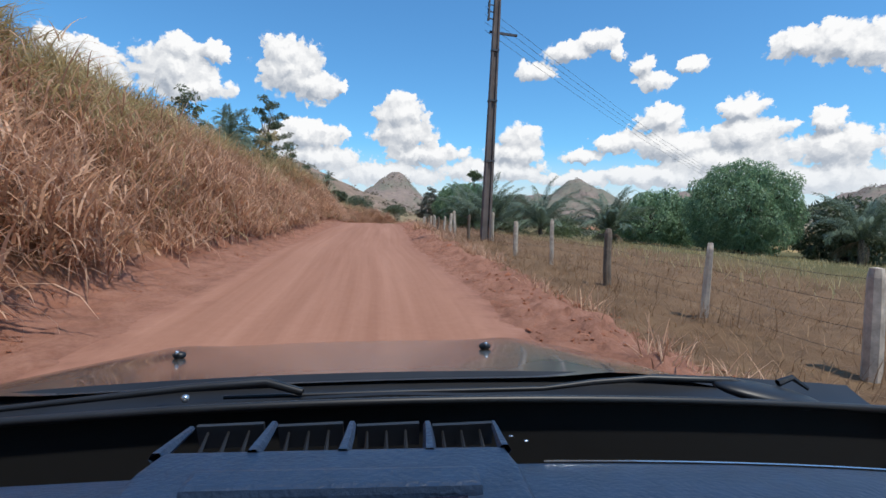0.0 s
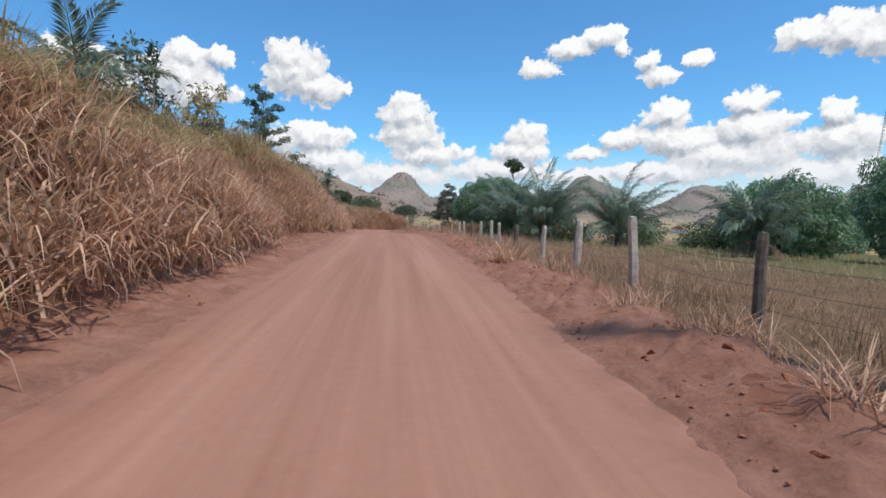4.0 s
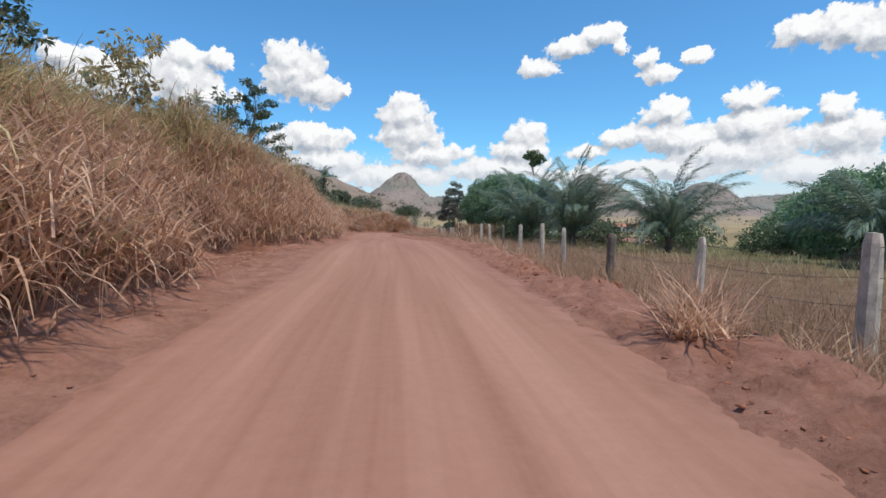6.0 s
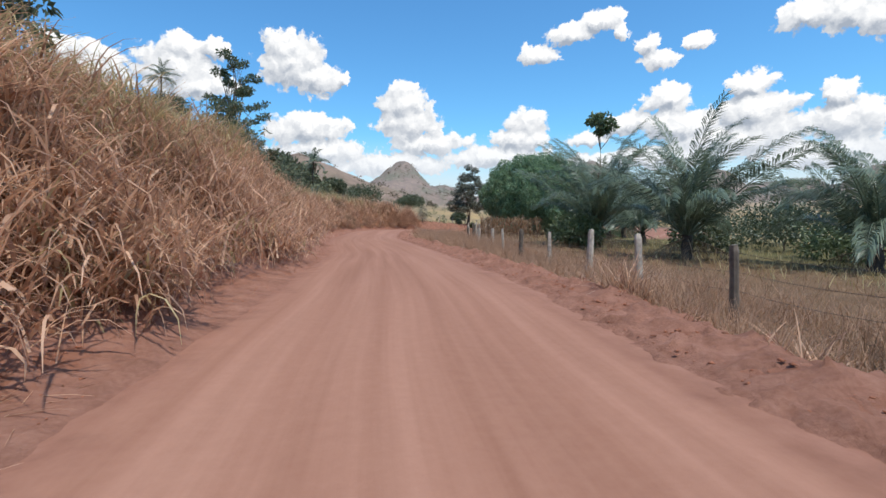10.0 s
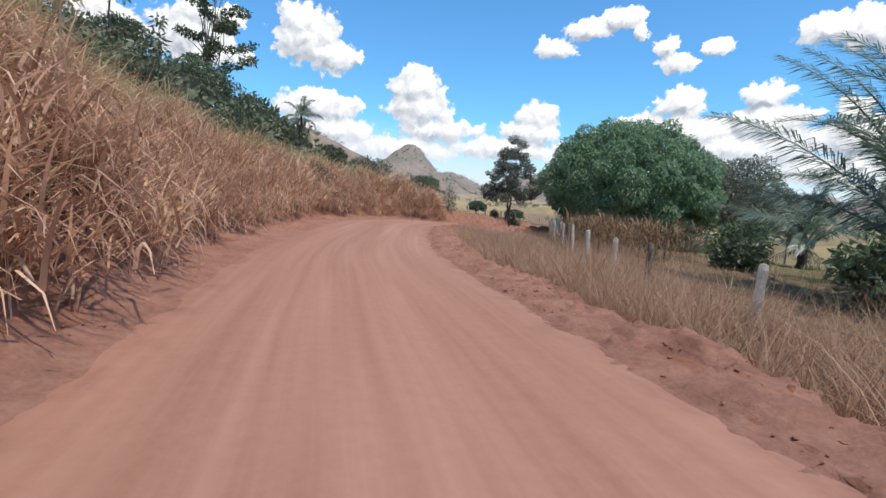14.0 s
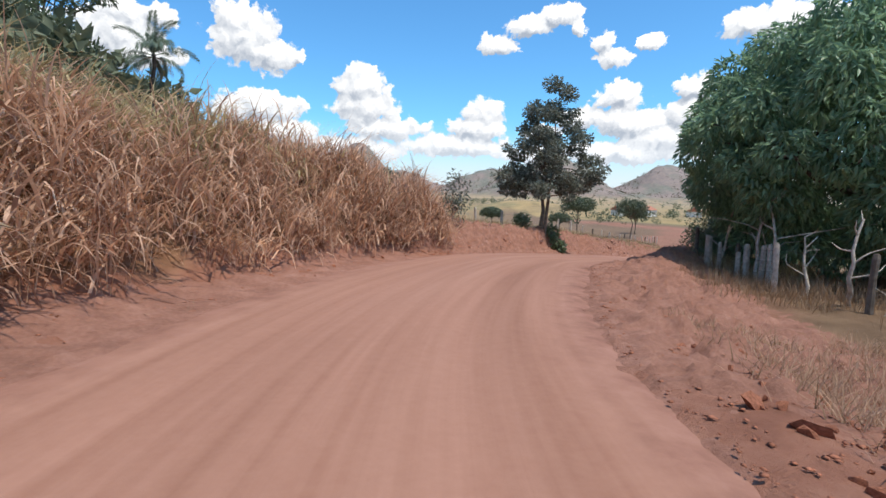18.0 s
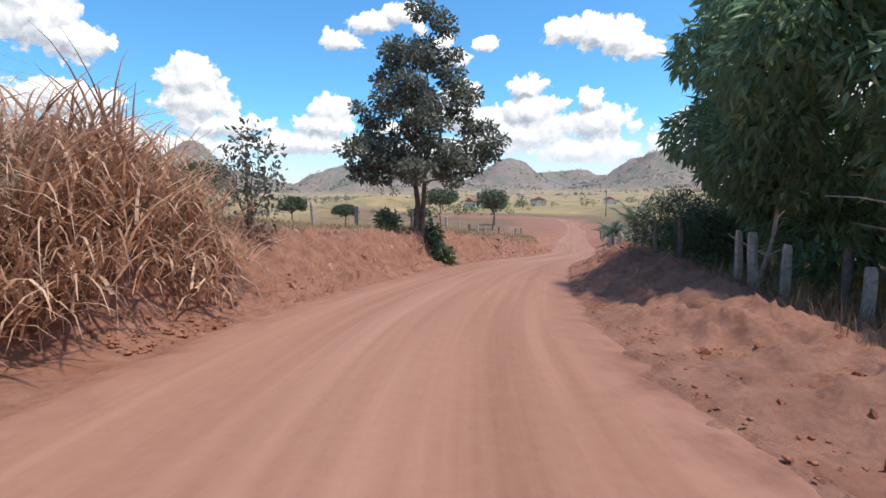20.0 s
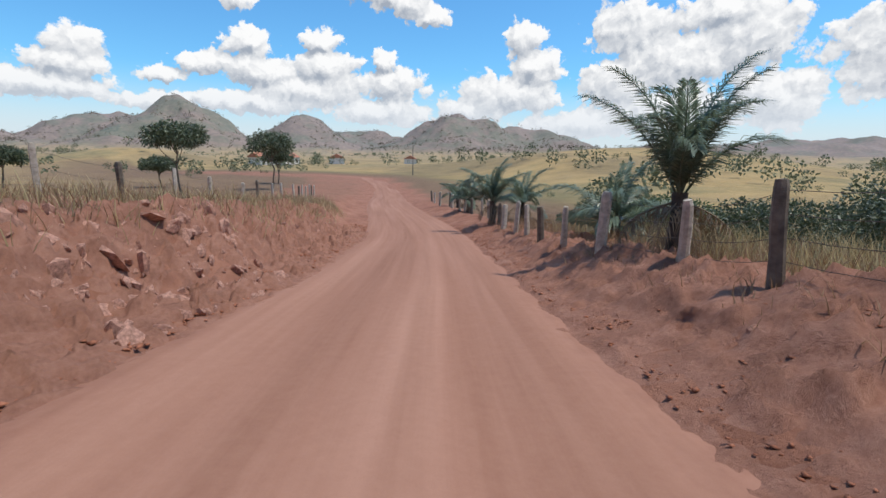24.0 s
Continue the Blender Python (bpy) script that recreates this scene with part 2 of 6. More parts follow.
def build_road(nt, p):
    big = noise_tex(nt, 0.35, 5.0)
    tracks = noise_tex(nt, 1.0, 4.0, 0.5, "UV", (7.0, 0.05, 1.0))
    fine = noise_tex(nt, 9.0, 8.0, 0.7)
    col = ramp(nt, big, [(0.3, (0.285, 0.128, 0.080)), (0.7, (0.38, 0.180, 0.117))])
    col = blend(nt, 0.7, col, ramp(nt, tracks, [(0.30, (0.235, 0.108, 0.068)), (0.5, (0.335, 0.163, 0.108)), (0.72, (0.46, 0.25, 0.175))]))
    streaks = noise_tex(nt, 1.0, 5.0, 0.6, "UV", (26.0, 0.09, 1.0))
    col = blend(nt, 0.4, col, ramp(nt, streaks, [(0.34, (0.25, 0.115, 0.072)), (0.66, (0.43, 0.225, 0.155))]))
    col = blend(nt, 0.13, col, ramp(nt, fine, [(0.3, (0.25, 0.10, 0.06)), (0.7, (0.50, 0.27, 0.18))]))
    # loose redder soil drifts in from both edges
    uv = nt.nodes.new("ShaderNodeTexCoord")
    cut = nt.nodes.new("ShaderNodeSeparateXYZ")
    nt.links.new(uv.outputs["UV"], cut.inputs[0])
    off = nt.nodes.new("ShaderNodeMath")
    off.operation = "ABSOLUTE"
    nt.links.new(cut.outputs[0], off.inputs[0])
    mixed = nt.nodes.new("ShaderNodeMath")
    mixed.operation = "MULTIPLY_ADD"
    mixed.inputs[1].default_value = 0.22
    nt.links.new(noise_tex(nt, 1.7, 7.0, 0.65), mixed.inputs[0])
    nt.links.new(off.outputs[0], mixed.inputs[2])
    fade = node(nt, "ShaderNodeMapRange")
    fade.inputs[1].default_value, fade.inputs[2].default_value = 0.40, 0.52
    nt.links.new(mixed.outputs[0], fade.inputs[0])
    loose = ramp(nt, noise_tex(nt, 2.2, 8.0, 0.65), [(0.28, (0.18, 0.080, 0.053)), (0.5, (0.29, 0.135, 0.091)), (0.75, (0.39, 0.20, 0.142))])
    col = blend(nt, fade.outputs[0], col, loose)
    nt.links.new(col, p.inputs["Base Color"])
    p.inputs["Roughness"].default_value = 0.95
    p.inputs["Specular IOR Level"].default_value = 0.2
    bump(nt, p, noise_tex(nt, 16.0, 8.0, 0.7), 0.22, 0.02)


def build_ground(nt, p):
    soil = ramp(nt, noise_tex(nt, 1.3, 8.0, 0.65), [(0.28, (0.20, 0.082, 0.050)), (0.5, (0.31, 0.137, 0.086)), (0.75, (0.41, 0.205, 0.137))])
    litter = ramp(nt, noise_tex(nt, 2.2, 8.0, 0.7), [(0.3, (0.13, 0.062, 0.032)), (0.55, (0.26, 0.135, 0.072)), (0.8, (0.36, 0.22, 0.12))])
    straw = ramp(nt, noise_tex(nt, 1.1, 8.0, 0.7), [(0.25, (0.11, 0.066, 0.038)), (0.5, (0.19, 0.115, 0.066)), (0.8, (0.27, 0.175, 0.10))])
    green = ramp(nt, noise_tex(nt, 0.35, 6.0, 0.65), [(0.3, (0.055, 0.075, 0.028)), (0.7, (0.16, 0.15, 0.06))])
    field = ramp(nt, noise_tex(nt, 0.016, 7.0, 0.62), [(0.28, (0.14, 0.11, 0.055)), (0.42, (0.24, 0.165, 0.08)), (0.5, (0.46, 0.30, 0.12)), (0.58, (0.18, 0.16, 0.07)), (0.7, (0.46, 0.25, 0.135))])
    tufts = ramp(nt, noise_tex(nt, 0.16, 9.0, 0.72), [(0.3, (0.12, 0.10, 0.05)), (0.5, (0.34, 0.24, 0.11)), (0.75, (0.48, 0.34, 0.16))])
    field = blend(nt, 0.45, field, tufts)
    wood = ramp(nt, noise_tex(nt, 0.011, 9.0, 0.68), [(0.3, (0.08, 0.10, 0.05)), (0.43, (0.18, 0.155, 0.085)), (0.52, (0.27, 0.165, 0.115)), (0.62, (0.35, 0.215, 0.165)), (0.78, (0.36, 0.28, 0.14))])
    crowns = ramp(nt, noise_tex(nt, 0.14, 6.0, 0.7), [(0.40, (0.045, 0.065, 0.03)), (0.52, (0.13, 0.13, 0.065)), (0.66, (0.27, 0.21, 0.125))])
    wood = blend(nt, 0.42, wood, crowns)
    col = blend(nt, attribute(nt, "litter"), straw, litter)
    col = blend(nt, attribute(nt, "green"), col, green)
    col = blend(nt, attribute(nt, "soil"), col, soil)
    col = blend(nt, attribute(nt, "far"), col, field)
    col = blend(nt, attribute(nt, "hill"), col, wood)
    # haze is painted into the colour: far ground blends towards a pale tone
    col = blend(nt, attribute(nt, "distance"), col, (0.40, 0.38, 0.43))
    nt.links.new(col, p.inputs["Base Color"])
    p.inputs["Roughness"].default_value = 0.95
    p.inputs["Specular IOR Level"].default_value = 0.15
    bump(nt, p, noise_tex(nt, 7.0, 8.0, 0.75), 0.8, 0.08)


M_ROAD = material("packed_red_earth", build_road)
M_GROUND = material("earth_and_pasture", build_ground)
M_DRYGRASS = m_leaf("dry_tall_grass", (0.20, 0.080, 0.042), (0.94, 0.62, 0.41), 0.5, 0.36)
M_TANGRASS = m_leaf("short_tan_grass", (0.18, 0.10, 0.055), (0.42, 0.27, 0.155), 0.7, 0.35)
M_SEEDGRASS = m_leaf("pale_seed_grass", (0.27, 0.145, 0.085), (0.60, 0.39, 0.25), 0.7, 0.4)
M_GREENGRASS = m_leaf("half_green_grass", (0.26, 0.20, 0.09), (0.68, 0.55, 0.30), 0.6, 0.42)
M_MANGO = m_leaf("mango_leaf", (0.12, 0.20, 0.115), (0.37, 0.52, 0.29), 0.42, 0.5, 0.45)
M_TREE = m_leaf("dull_tree_leaf", (0.10, 0.11, 0.085), (0.30, 0.31, 0.23), 0.33, 0.38)
M_DARKTREE = m_leaf("dark_tree_leaf", (0.055, 0.075, 0.042), (0.18, 0.21, 0.11), 0.42, 0.3, 0.6)
M_SHRUB = m_leaf("shrub_leaf", (0.07, 0.10, 0.05), (0.23, 0.29, 0.13), 0.42, 0.35, 0.6)
M_PALM = m_leaf("palm_leaf", (0.09, 0.13, 0.09), (0.29, 0.36, 0.25), 0.36, 0.35, 0.6)
M_PALMDRY = m_leaf("dry_palm_leaf", (0.16, 0.10, 0.055), (0.36, 0.26, 0.16), 0.6, 0.2)
M_BARK = m_plain("tree_bark", (0.16, 0.115, 0.08), 0.9, 0, 0.45, 5.0, 0.6)
M_DARKBARK = m_plain("palm_bark", (0.085, 0.065, 0.05), 0.9, 0, 0.4, 7.0, 0.7)
M_POST = m_plain("weathered_post", (0.47, 0.39, 0.31), 0.9, 0, 0.35, 9.0, 0.5)
M_BARK_RED = m_plain("dusty_branch", (0.30, 0.19, 0.14), 0.95, 0, 0.4, 9.0, 0.5)
M_POSTDARK = m_plain("dark_wooden_post", (0.15, 0.115, 0.085), 0.9, 0, 0.4, 9.0, 0.5)
M_POLE = m_plain("stained_concrete_pole", (0.13, 0.105, 0.095), 0.85, 0, 0.35, 2.0, 0.4)
M_IRON = m_plain("dark_galvanised_iron", (0.09, 0.09, 0.095), 0.55, 0.7, 0.3, 8.0)
M_WIRE = m_plain("rusty_wire", (0.12, 0.09, 0.075), 0.6, 0.6, 0.2, 10.0)
M_STONE = m_plain("red_laterite_stone", (0.42, 0.23, 0.17), 0.95, 0, 0.45, 4.0, 0.8, 0.1)
M_CLOD = m_plain("crumbled_red_soil", (0.34, 0.135, 0.078), 0.97, 0, 0.35, 5.0, 0.8, 0.1)

# ---- shape of the land ----
# along the road: station, x, y, height of the road's middle
ROAD_A = [(-8, -0.5, -34, -1.7), (-5, -0.55, -22, -1.1), (-2, -0.6, -8, -0.4), (0, -0.58, -0.02, 0), (1, -0.68, 3.75, 0.14), (2, -0.75, 7.97, 0.3), (3, -0.92, 12.22, 0.43), (4, -1.15, 16.13, 0.5), (5, -1.22, 19.76, 0.54), (6, -1.23, 23.24, 0.65), (7, -1.22, 26.78, 0.74), (8, -1.22, 30.26, 0.81), (9, -1.2, 33.75, 0.83), (10, -1.29, 37.66, 0.94), (11, -1.47, 41.71, 0.93), (12, -1.5, 46.13, 0.84), (13, -1.76, 51.66, 0.66), (14, -2.07, 57.78, 0.43)]
ROAD_B = [(15, -2.87, 63.82, 0.33), (16, -3.58, 70.2, 0.21), (17, -3.49, 76.52, 0.15), (18, -3, 82.3, 0.09), (19, -1.94, 87.45, -0.09), (20, 0.23, 92.49, -0.3), (21, 3.16, 97.53, -0.66), (22, 6.95, 102.31, -1.21), (23, 11.02, 106.86, -1.8), (24, 15.6, 111.47, -2.45), (27, 24.36, 119.02, -3.61), (29, 32.56, 126.82, -4.51), (34, 48.36, 144.42, -5.76), (39, 65.26, 162.22, -6.76), (46, 91.36, 193.42, -7.36), (50, 100.36, 215.42, -7.56), (56, 88.36, 254.42, -7.76)]


def smooth_line(rows, step=0.25):
    """Points every step metres on a smooth line through the rows: station, x, y, z."""
    P = np.array(rows, float)
    keep = []
    for i in range(len(P) - 1):
        p0, p1, p2, p3 = P[max(i - 1, 0)], P[i], P[i + 1], P[min(i + 2, len(P) - 1)]
        n = max(2, int(np.linalg.norm(p2[1:3] - p1[1:3]) / step))
        t = (np.arange(n) / n)[:, None]
        m1, m2 = (p2 - p0) / 2, (p3 - p1) / 2
        keep.append((2 * t**3 - 3 * t**2 + 1) * p1 + (t**3 - 2 * t**2 + t) * m1 + (-2 * t**3 + 3 * t**2) * p2 + (t**3 - t**2) * m2)
    return np.concatenate(keep + [P[-1:]])


LINE = smooth_line(ROAD_A + ROAD_B)
TAN = np.gradient(LINE[:, 1:3], axis=0)
TAN /= np.linalg.norm(TAN, axis=1)[:, None]
RIGHT = np.stack([TAN[:, 1], -TAN[:, 0]], 1)


def key(s, rows):
    return np.interp(s, [r[0] for r in rows], [r[1] for r in rows])


def wave(x, y, size, seed=0.0):
    """Smooth uneven values about -1..1 of that size in metres."""
    a = np.sin(x / size * 2.1 + seed) * np.cos(y / size * 1.7 + seed * 1.3)
    b = np.sin((x * 0.8 + y * 0.6) / size * 3.7 + seed * 2.1) * np.cos((y * 0.8 - x * 0.6) / size * 3.1 + seed)
    c = np.sin((x * 0.3 - y) / size * 6.3 + seed * 0.7) * np.cos((x + y * 0.4) / size * 7.1 - seed)
    return 0.55 * a + 0.3 * b + 0.15 * c


def lumps(x, y, size, seed):
    """Uneven smooth noise, -1..1, with no repeat."""
    out, amp, tot = np.zeros(np.shape(x)), 1.0, 0.0
    for o in range(4):
        g = np.random.default_rng(seed + o).uniform(-1, 1, (256, 256))
        u, v = np.asarray(x) / size, np.asarray(y) / size
        i, j = np.floor(u).astype(int), np.floor(v).astype(int)
        fu, fv = u - i, v - j
        fu, fv = fu * fu * (3 - 2 * fu), fv * fv * (3 - 2 * fv)
        i, j = i % 255, j % 255
        out = out + amp * ((g[i, j] * (1 - fu) + g[i + 1, j] * fu) * (1 - fv) + (g[i, j + 1] * (1 - fu) + g[i + 1, j + 1] * fu) * fv)
        tot, amp, size = tot + amp, amp * 0.55, size / 2.1
    return out / tot * 1.6


def step_(a, b, v):
    t = np.clip((v - a) / (b - a), 0, 1)
    return t * t * (3 - 2 * t)


HALF_L = [(-8, 2.5), (0, 2.55), (4, 2.3), (10, 2.35), (17, 2.3), (19, 2.5), (20, 2.6), (21, 2.5), (22, 2.5), (24, 2.3), (26, 1.95), (34, 2.0)]
HALF_R = [(-8, 2.5), (0, 2.55), (4, 2.3), (10, 2.35), (17, 2.25), (20, 2.6), (22, 2.4), (24, 2.2), (26, 2.0), (34, 2.0)]
FOOT = [(-8, 1.0), (2, 1.0), (6, 0.8), (7.2, 0.9), (8.6, 1.1), (9.2, 2.2), (10.4, 2.2), (11.0, 0.6), (11.4, 0.3), (12, 0.8), (13, 0.5), (15, 0.4), (16, 0.9), (17, 1.2), (18, 1.0), (20, 0.7), (21, 0.5), (24, 0.5), (29, 1.0)]
RISE = [(-8, 4.2), (0, 4.4), (3, 4.3), (5, 3.9), (6.5, 3.4), (8, 3.3), (10, 3.1), (12, 3.3), (14, 3.6), (16, 3.2), (17, 2.7), (18, 2.4), (19, 2.1), (20, 1.9), (20.8, 1.5), (21.5, 1.15), (22, 1.1), (24, 1.28), (27, 1.2), (30, 0.85), (36, 0.2), (46, 0.0)]
RUN = [(-8, 5.0), (8, 4.8), (10, 4.4), (14, 3.6), (16, 4.0), (18, 3.6), (19, 3.0), (20, 2.3), (21, 1.4), (22, 1.0), (24, 0.9), (30, 1.2)]
SLOPE_L = [(-8, 0.05), (14, 0.05), (17, 0.03), (19, 0.01), (20, 0.0), (24, 0.0)]


def nearest(x, y):
    """Station, offset to the right and height of the road's nearest point."""
    x, y = np.atleast_1d(np.asarray(x, float)), np.atleast_1d(np.asarray(y, float))
    s, u, z = np.empty(len(x)), np.empty(len(x)), np.empty(len(x))
    coarse = LINE[::3]
    for a in range(0, len(x), 20000):
        b = slice(a, a + 20000)
        d = (x[b, None] - coarse[None, :, 1])**2 + (y[b, None] - coarse[None, :, 2])**2
        i = d.argmin(1) * 3
        dx, dy = x[b] - LINE[i, 1], y[b] - LINE[i, 2]
        along = dx * TAN[i, 0] + dy * TAN[i, 1]
        side = dx * RIGHT[i, 0] + dy * RIGHT[i, 1]
        over = np.maximum(np.abs(along) - 0.8, 0)
        j = np.clip(np.round(i + along / 0.25).astype(int), 0, len(LINE) - 1)
        s[b], z[b] = LINE[j, 0], LINE[j, 3]
        u[b] = np.where(side >= 0, 1, -1) * np.hypot(side, over)
    return s, u, z


# far hills: heading from the start, distance, height, half width across and along
HILLS = [(0.4, 1200, 112, 100, 150), (3.5, 1350, 70, 160, 150), (21.0, 1250, 120, 120, 160), (17.0, 1400, 85, 170, 150), (32.5, 1400, 92, 110, 150), (48.5, 1300, 98, 150, 150), (56.0, 1350, 72, 170, 150), (40.0, 1900, 70, 400, 200), (-11.0, 640, 75, 110, 130), (66.0, 900, 22, 300, 120), (84.0, 1500, 60, 500, 200), (-30.0, 500, 80, 160, 140)]


def land(x, y):
    """Height of the ground, and what covers it."""
    x, y = np.atleast_1d(np.asarray(x, float)), np.atleast_1d(np.asarray(y, float))
    s, u, zr = nearest(x, y)
    hl, hr = key(s, HALF_L), key(s, HALF_R)
    left = -u - hl
    right = u - hr
    near = step_(0, 1.0, np.maximum(left, right))
    rough = 0.10 * wave(x, y, 1.3, 1.0) + 0.06 * wave(x, y, 0.45, 4.0) + 0.035 * wave(x, y, 0.2, 6.0)
    # left: dirt foot, cut bank, then the hillside
    foot, rise, run = key(s, FOOT), key(s, RISE), key(s, RUN)
    foot = np.maximum(foot + 0.35 * wave(x, y, 3.0, 2.0), 0.1)
    q = np.clip((left - foot) / run, 0, 1)
    cut = step_(20.6, 21.8, s) * np.sin(q * math.pi) * (0.13 * wave(x, y, 0.8, 2.0) + 0.10 * wave(x, y, 0.35, 7.0) + 0.12 * wave(x, y, 1.9, 9.0))
    bank = cut + rise * (0.75 * q + 0.25 * q * q * (3 - 2 * q)) * (1 + 0.12 * wave(x, y, 2.2, 6.0))
    hill_l = 21 * np.exp(-((x + 62) / 38)**2 - ((y - 135) / 55)**2) * step_(5, 24, left)
    beyond = np.clip(left - foot - run, 0, 70)
    zl = zr + 0.10 * step_(0, 1, left / np.maximum(foot, 0.3)) + bank + beyond * key(s, SLOPE_L) * step_(0, 14, beyond) + hill_l
    # right: a low ridge of graded soil, then pasture that falls away
    ridge = key(s, [(-8, 0.12), (3, 0.16), (8, 0.2), (14, 0.22), (17, 0.18), (20, 0.15), (21, 0.3), (22, 0.5), (23, 0.62), (24, 0.5), (25, 0.35), (27, 0.2), (32, 0.15)])
    at = key(s, [(-8, 0.9), (14, 0.9), (17, 0.9), (20, 1.6), (22, 2.0), (24, 2.0), (26, 1.4), (30, 1.2)])
    keep = key(s, [(-8, -0.35), (0, -0.3), (2, -0.2), (3.3, -0.1), (4, -0.15), (5.5, 0.0), (6.5, -0.05), (7.6, -0.3), (9, -0.4), (16, -0.42), (20, -0.4), (21, -0.2), (22, 0.05), (23, 0.3), (24, 0.45), (25, 0.45), (27, 0.3), (30, 0.2)])
    wide = key(s, [(20, 2.0), (22, 3.4), (25, 3.2), (28, 2.0)])
    hump = ridge * np.exp(-((right - at) / (0.55 * at))**2) * (1 + 0.5 * wave(x, y, 1.0, 3.0))
    fall = key(s, [(-8, 0.055), (8, 0.06), (14, 0.05), (18, 0.03), (22, 0.02), (30, 0.01)])
    zrgt = zr + hump + keep * step_(0, wide, right) - fall * np.clip(right - 3.5, 0, 38)
    # a mound of soil round the foot of the pole
    zrgt = zrgt + 0.32 * np.exp(-((x - 3.5)**2 + (y - 18.2)**2) / 1.3)
    z = np.where(u < 0, zl, zrgt) + rough * near
    z = np.where(np.maximum(left, right) < 0, zr - 0.07, z)
    # the wide plain and the hills
    far = step_(45, 150, np.abs(u))
    plain = -7.6 + 1.2 * wave(x, y, 90.0, 2.0)
    hill = np.zeros(len(x))
    for a, d, h, wide, deep in HILLS:
        cx, cy = d * math.sin(radians(a)), d * math.cos(radians(a))
        ac = (x - cx) * math.cos(radians(a)) - (y - cy) * math.sin(radians(a))
        al = (x - cx) * math.sin(radians(a)) + (y - cy) * math.cos(radians(a))
        r = np.sqrt((ac / wide)**2 + (al / deep)**2) * (1 + 0.16 * wave(x, y, 60.0, a))
        hill = np.maximum(hill, h * 0.95 * np.exp(-r**1.75) * (1 + 0.32 * lumps(x + 4000, y + 4000, 130.0, 5)))
    hill = hill * step_(8, 60, np.abs(u))
    knoll = 9.5 * np.exp(-((x - 210) / 90)**2 - ((y - 175) / 60)**2) + 7 * np.exp(-((x - 90) / 30)**2 - ((y - 330) / 40)**2)
    z = z * (1 - far) + (plain + hill_l) * far + hill + knoll * step_(20, 60, np.abs(u))
    masks = {
        "soil": np.clip(np.where(u < 0, (1 - step_(0.2, 0.9, left - foot + 0.5 * wave(x, y, 0.8, 5.0))) * (s < 20.9) + (s >= 20.9) * (1 - step_(0.9, 1.2, q + 0.08 * wave(x, y, 0.5, 5.0)) * step_(0, 0.5, left)),
                               1 - step_(key(s, [(0, 0.9), (8, 1.2), (14, 1.5), (18, 1.5), (20, 2.8), (24, 3.2), (30, 2.0)]), key(s, [(0, 1.8), (8, 2.3), (14, 2.6), (18, 2.5), (20, 4.2), (24, 5.0), (30, 3.0)]), right + 0.7 * wave(x, y, 1.6, 8.0))), 0, 1) * (np.abs(u) < 14),
        "litter": np.clip((u < 0) * (1 - step_(19.8, 21.2, s)) * (1 - step_(20, 40, left)), 0, 1),
        "green": np.clip((u < 0) * step_(10, 24, left) * (s < 19) * (1 - far) + (u > 0) * step_(8, 22, right) * 0.75 * (1 - far), 0, 1),
        "far": np.clip(far + step_(22, 29, s + 1.5 * wave(x, y, 14.0, 3.0)) * step_(8, 34, np.where(u < 0, -0.4 * u, u) + 5 * wave(x, y, 9.0, 4.0)), 0, 1),
        "hill": np.clip(step_(3, 16, hill) + step_(4, 12, hill_l), 0, 1),
        "rise": hill,
        # how much of the pale haze tone goes into the ground colour
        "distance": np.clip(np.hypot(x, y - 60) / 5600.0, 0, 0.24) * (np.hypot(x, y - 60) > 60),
    }
    return z, masks


def ground(x, y):
    return float(land([x], [y])[0][0])


# ---- building helpers ----
def mesh_np(name, verts, faces, mat=None, smooth=False):
    """A mesh from arrays: faces all of one count of corners."""
    me = bpy.data.meshes.new(name)
    faces = np.asarray(faces, np.int32)
    n, k = faces.shape
    me.vertices.add(len(verts))
    me.vertices.foreach_set("co", np.asarray(verts, np.float32).ravel())
    me.loops.add(n * k)
    me.loops.foreach_set("vertex_index", faces.ravel())
    me.polygons.add(n)
    me.polygons.foreach_set("loop_start", np.arange(0, n * k, k, dtype=np.int32))
    me.polygons.foreach_set("loop_total", np.full(n, k, np.int32))
    if smooth:
        me.polygons.foreach_set("use_smooth", np.ones(n, bool))
    me.update(calc_edges=True)
    if mat:
        me.materials.append(mat)
    return me


def part(name, data, parent, label="", m=None):
    ob = new(name, data)
    ob.parent = parent
    if m is not None:
        ob.matrix_basis = m
    return tagged(ob, label) if label else ob


def bm_mesh(name, bm, mat, smooth=False):
    me = bpy.data.meshes.new(name)
    bm.to_mesh(me)
    bm.free()
    if smooth:
        me.polygons.foreach_set("use_smooth", np.ones(len(me.polygons), bool))
    me.materials.append(mat)
    return me


def thing(name, x, y, z, label, category, group="", kind=""):
    e = new(name)
    e.empty_display_size = 0.2
    e.location = (x, y, z)
    return tagged(e, label, category, group, kind)


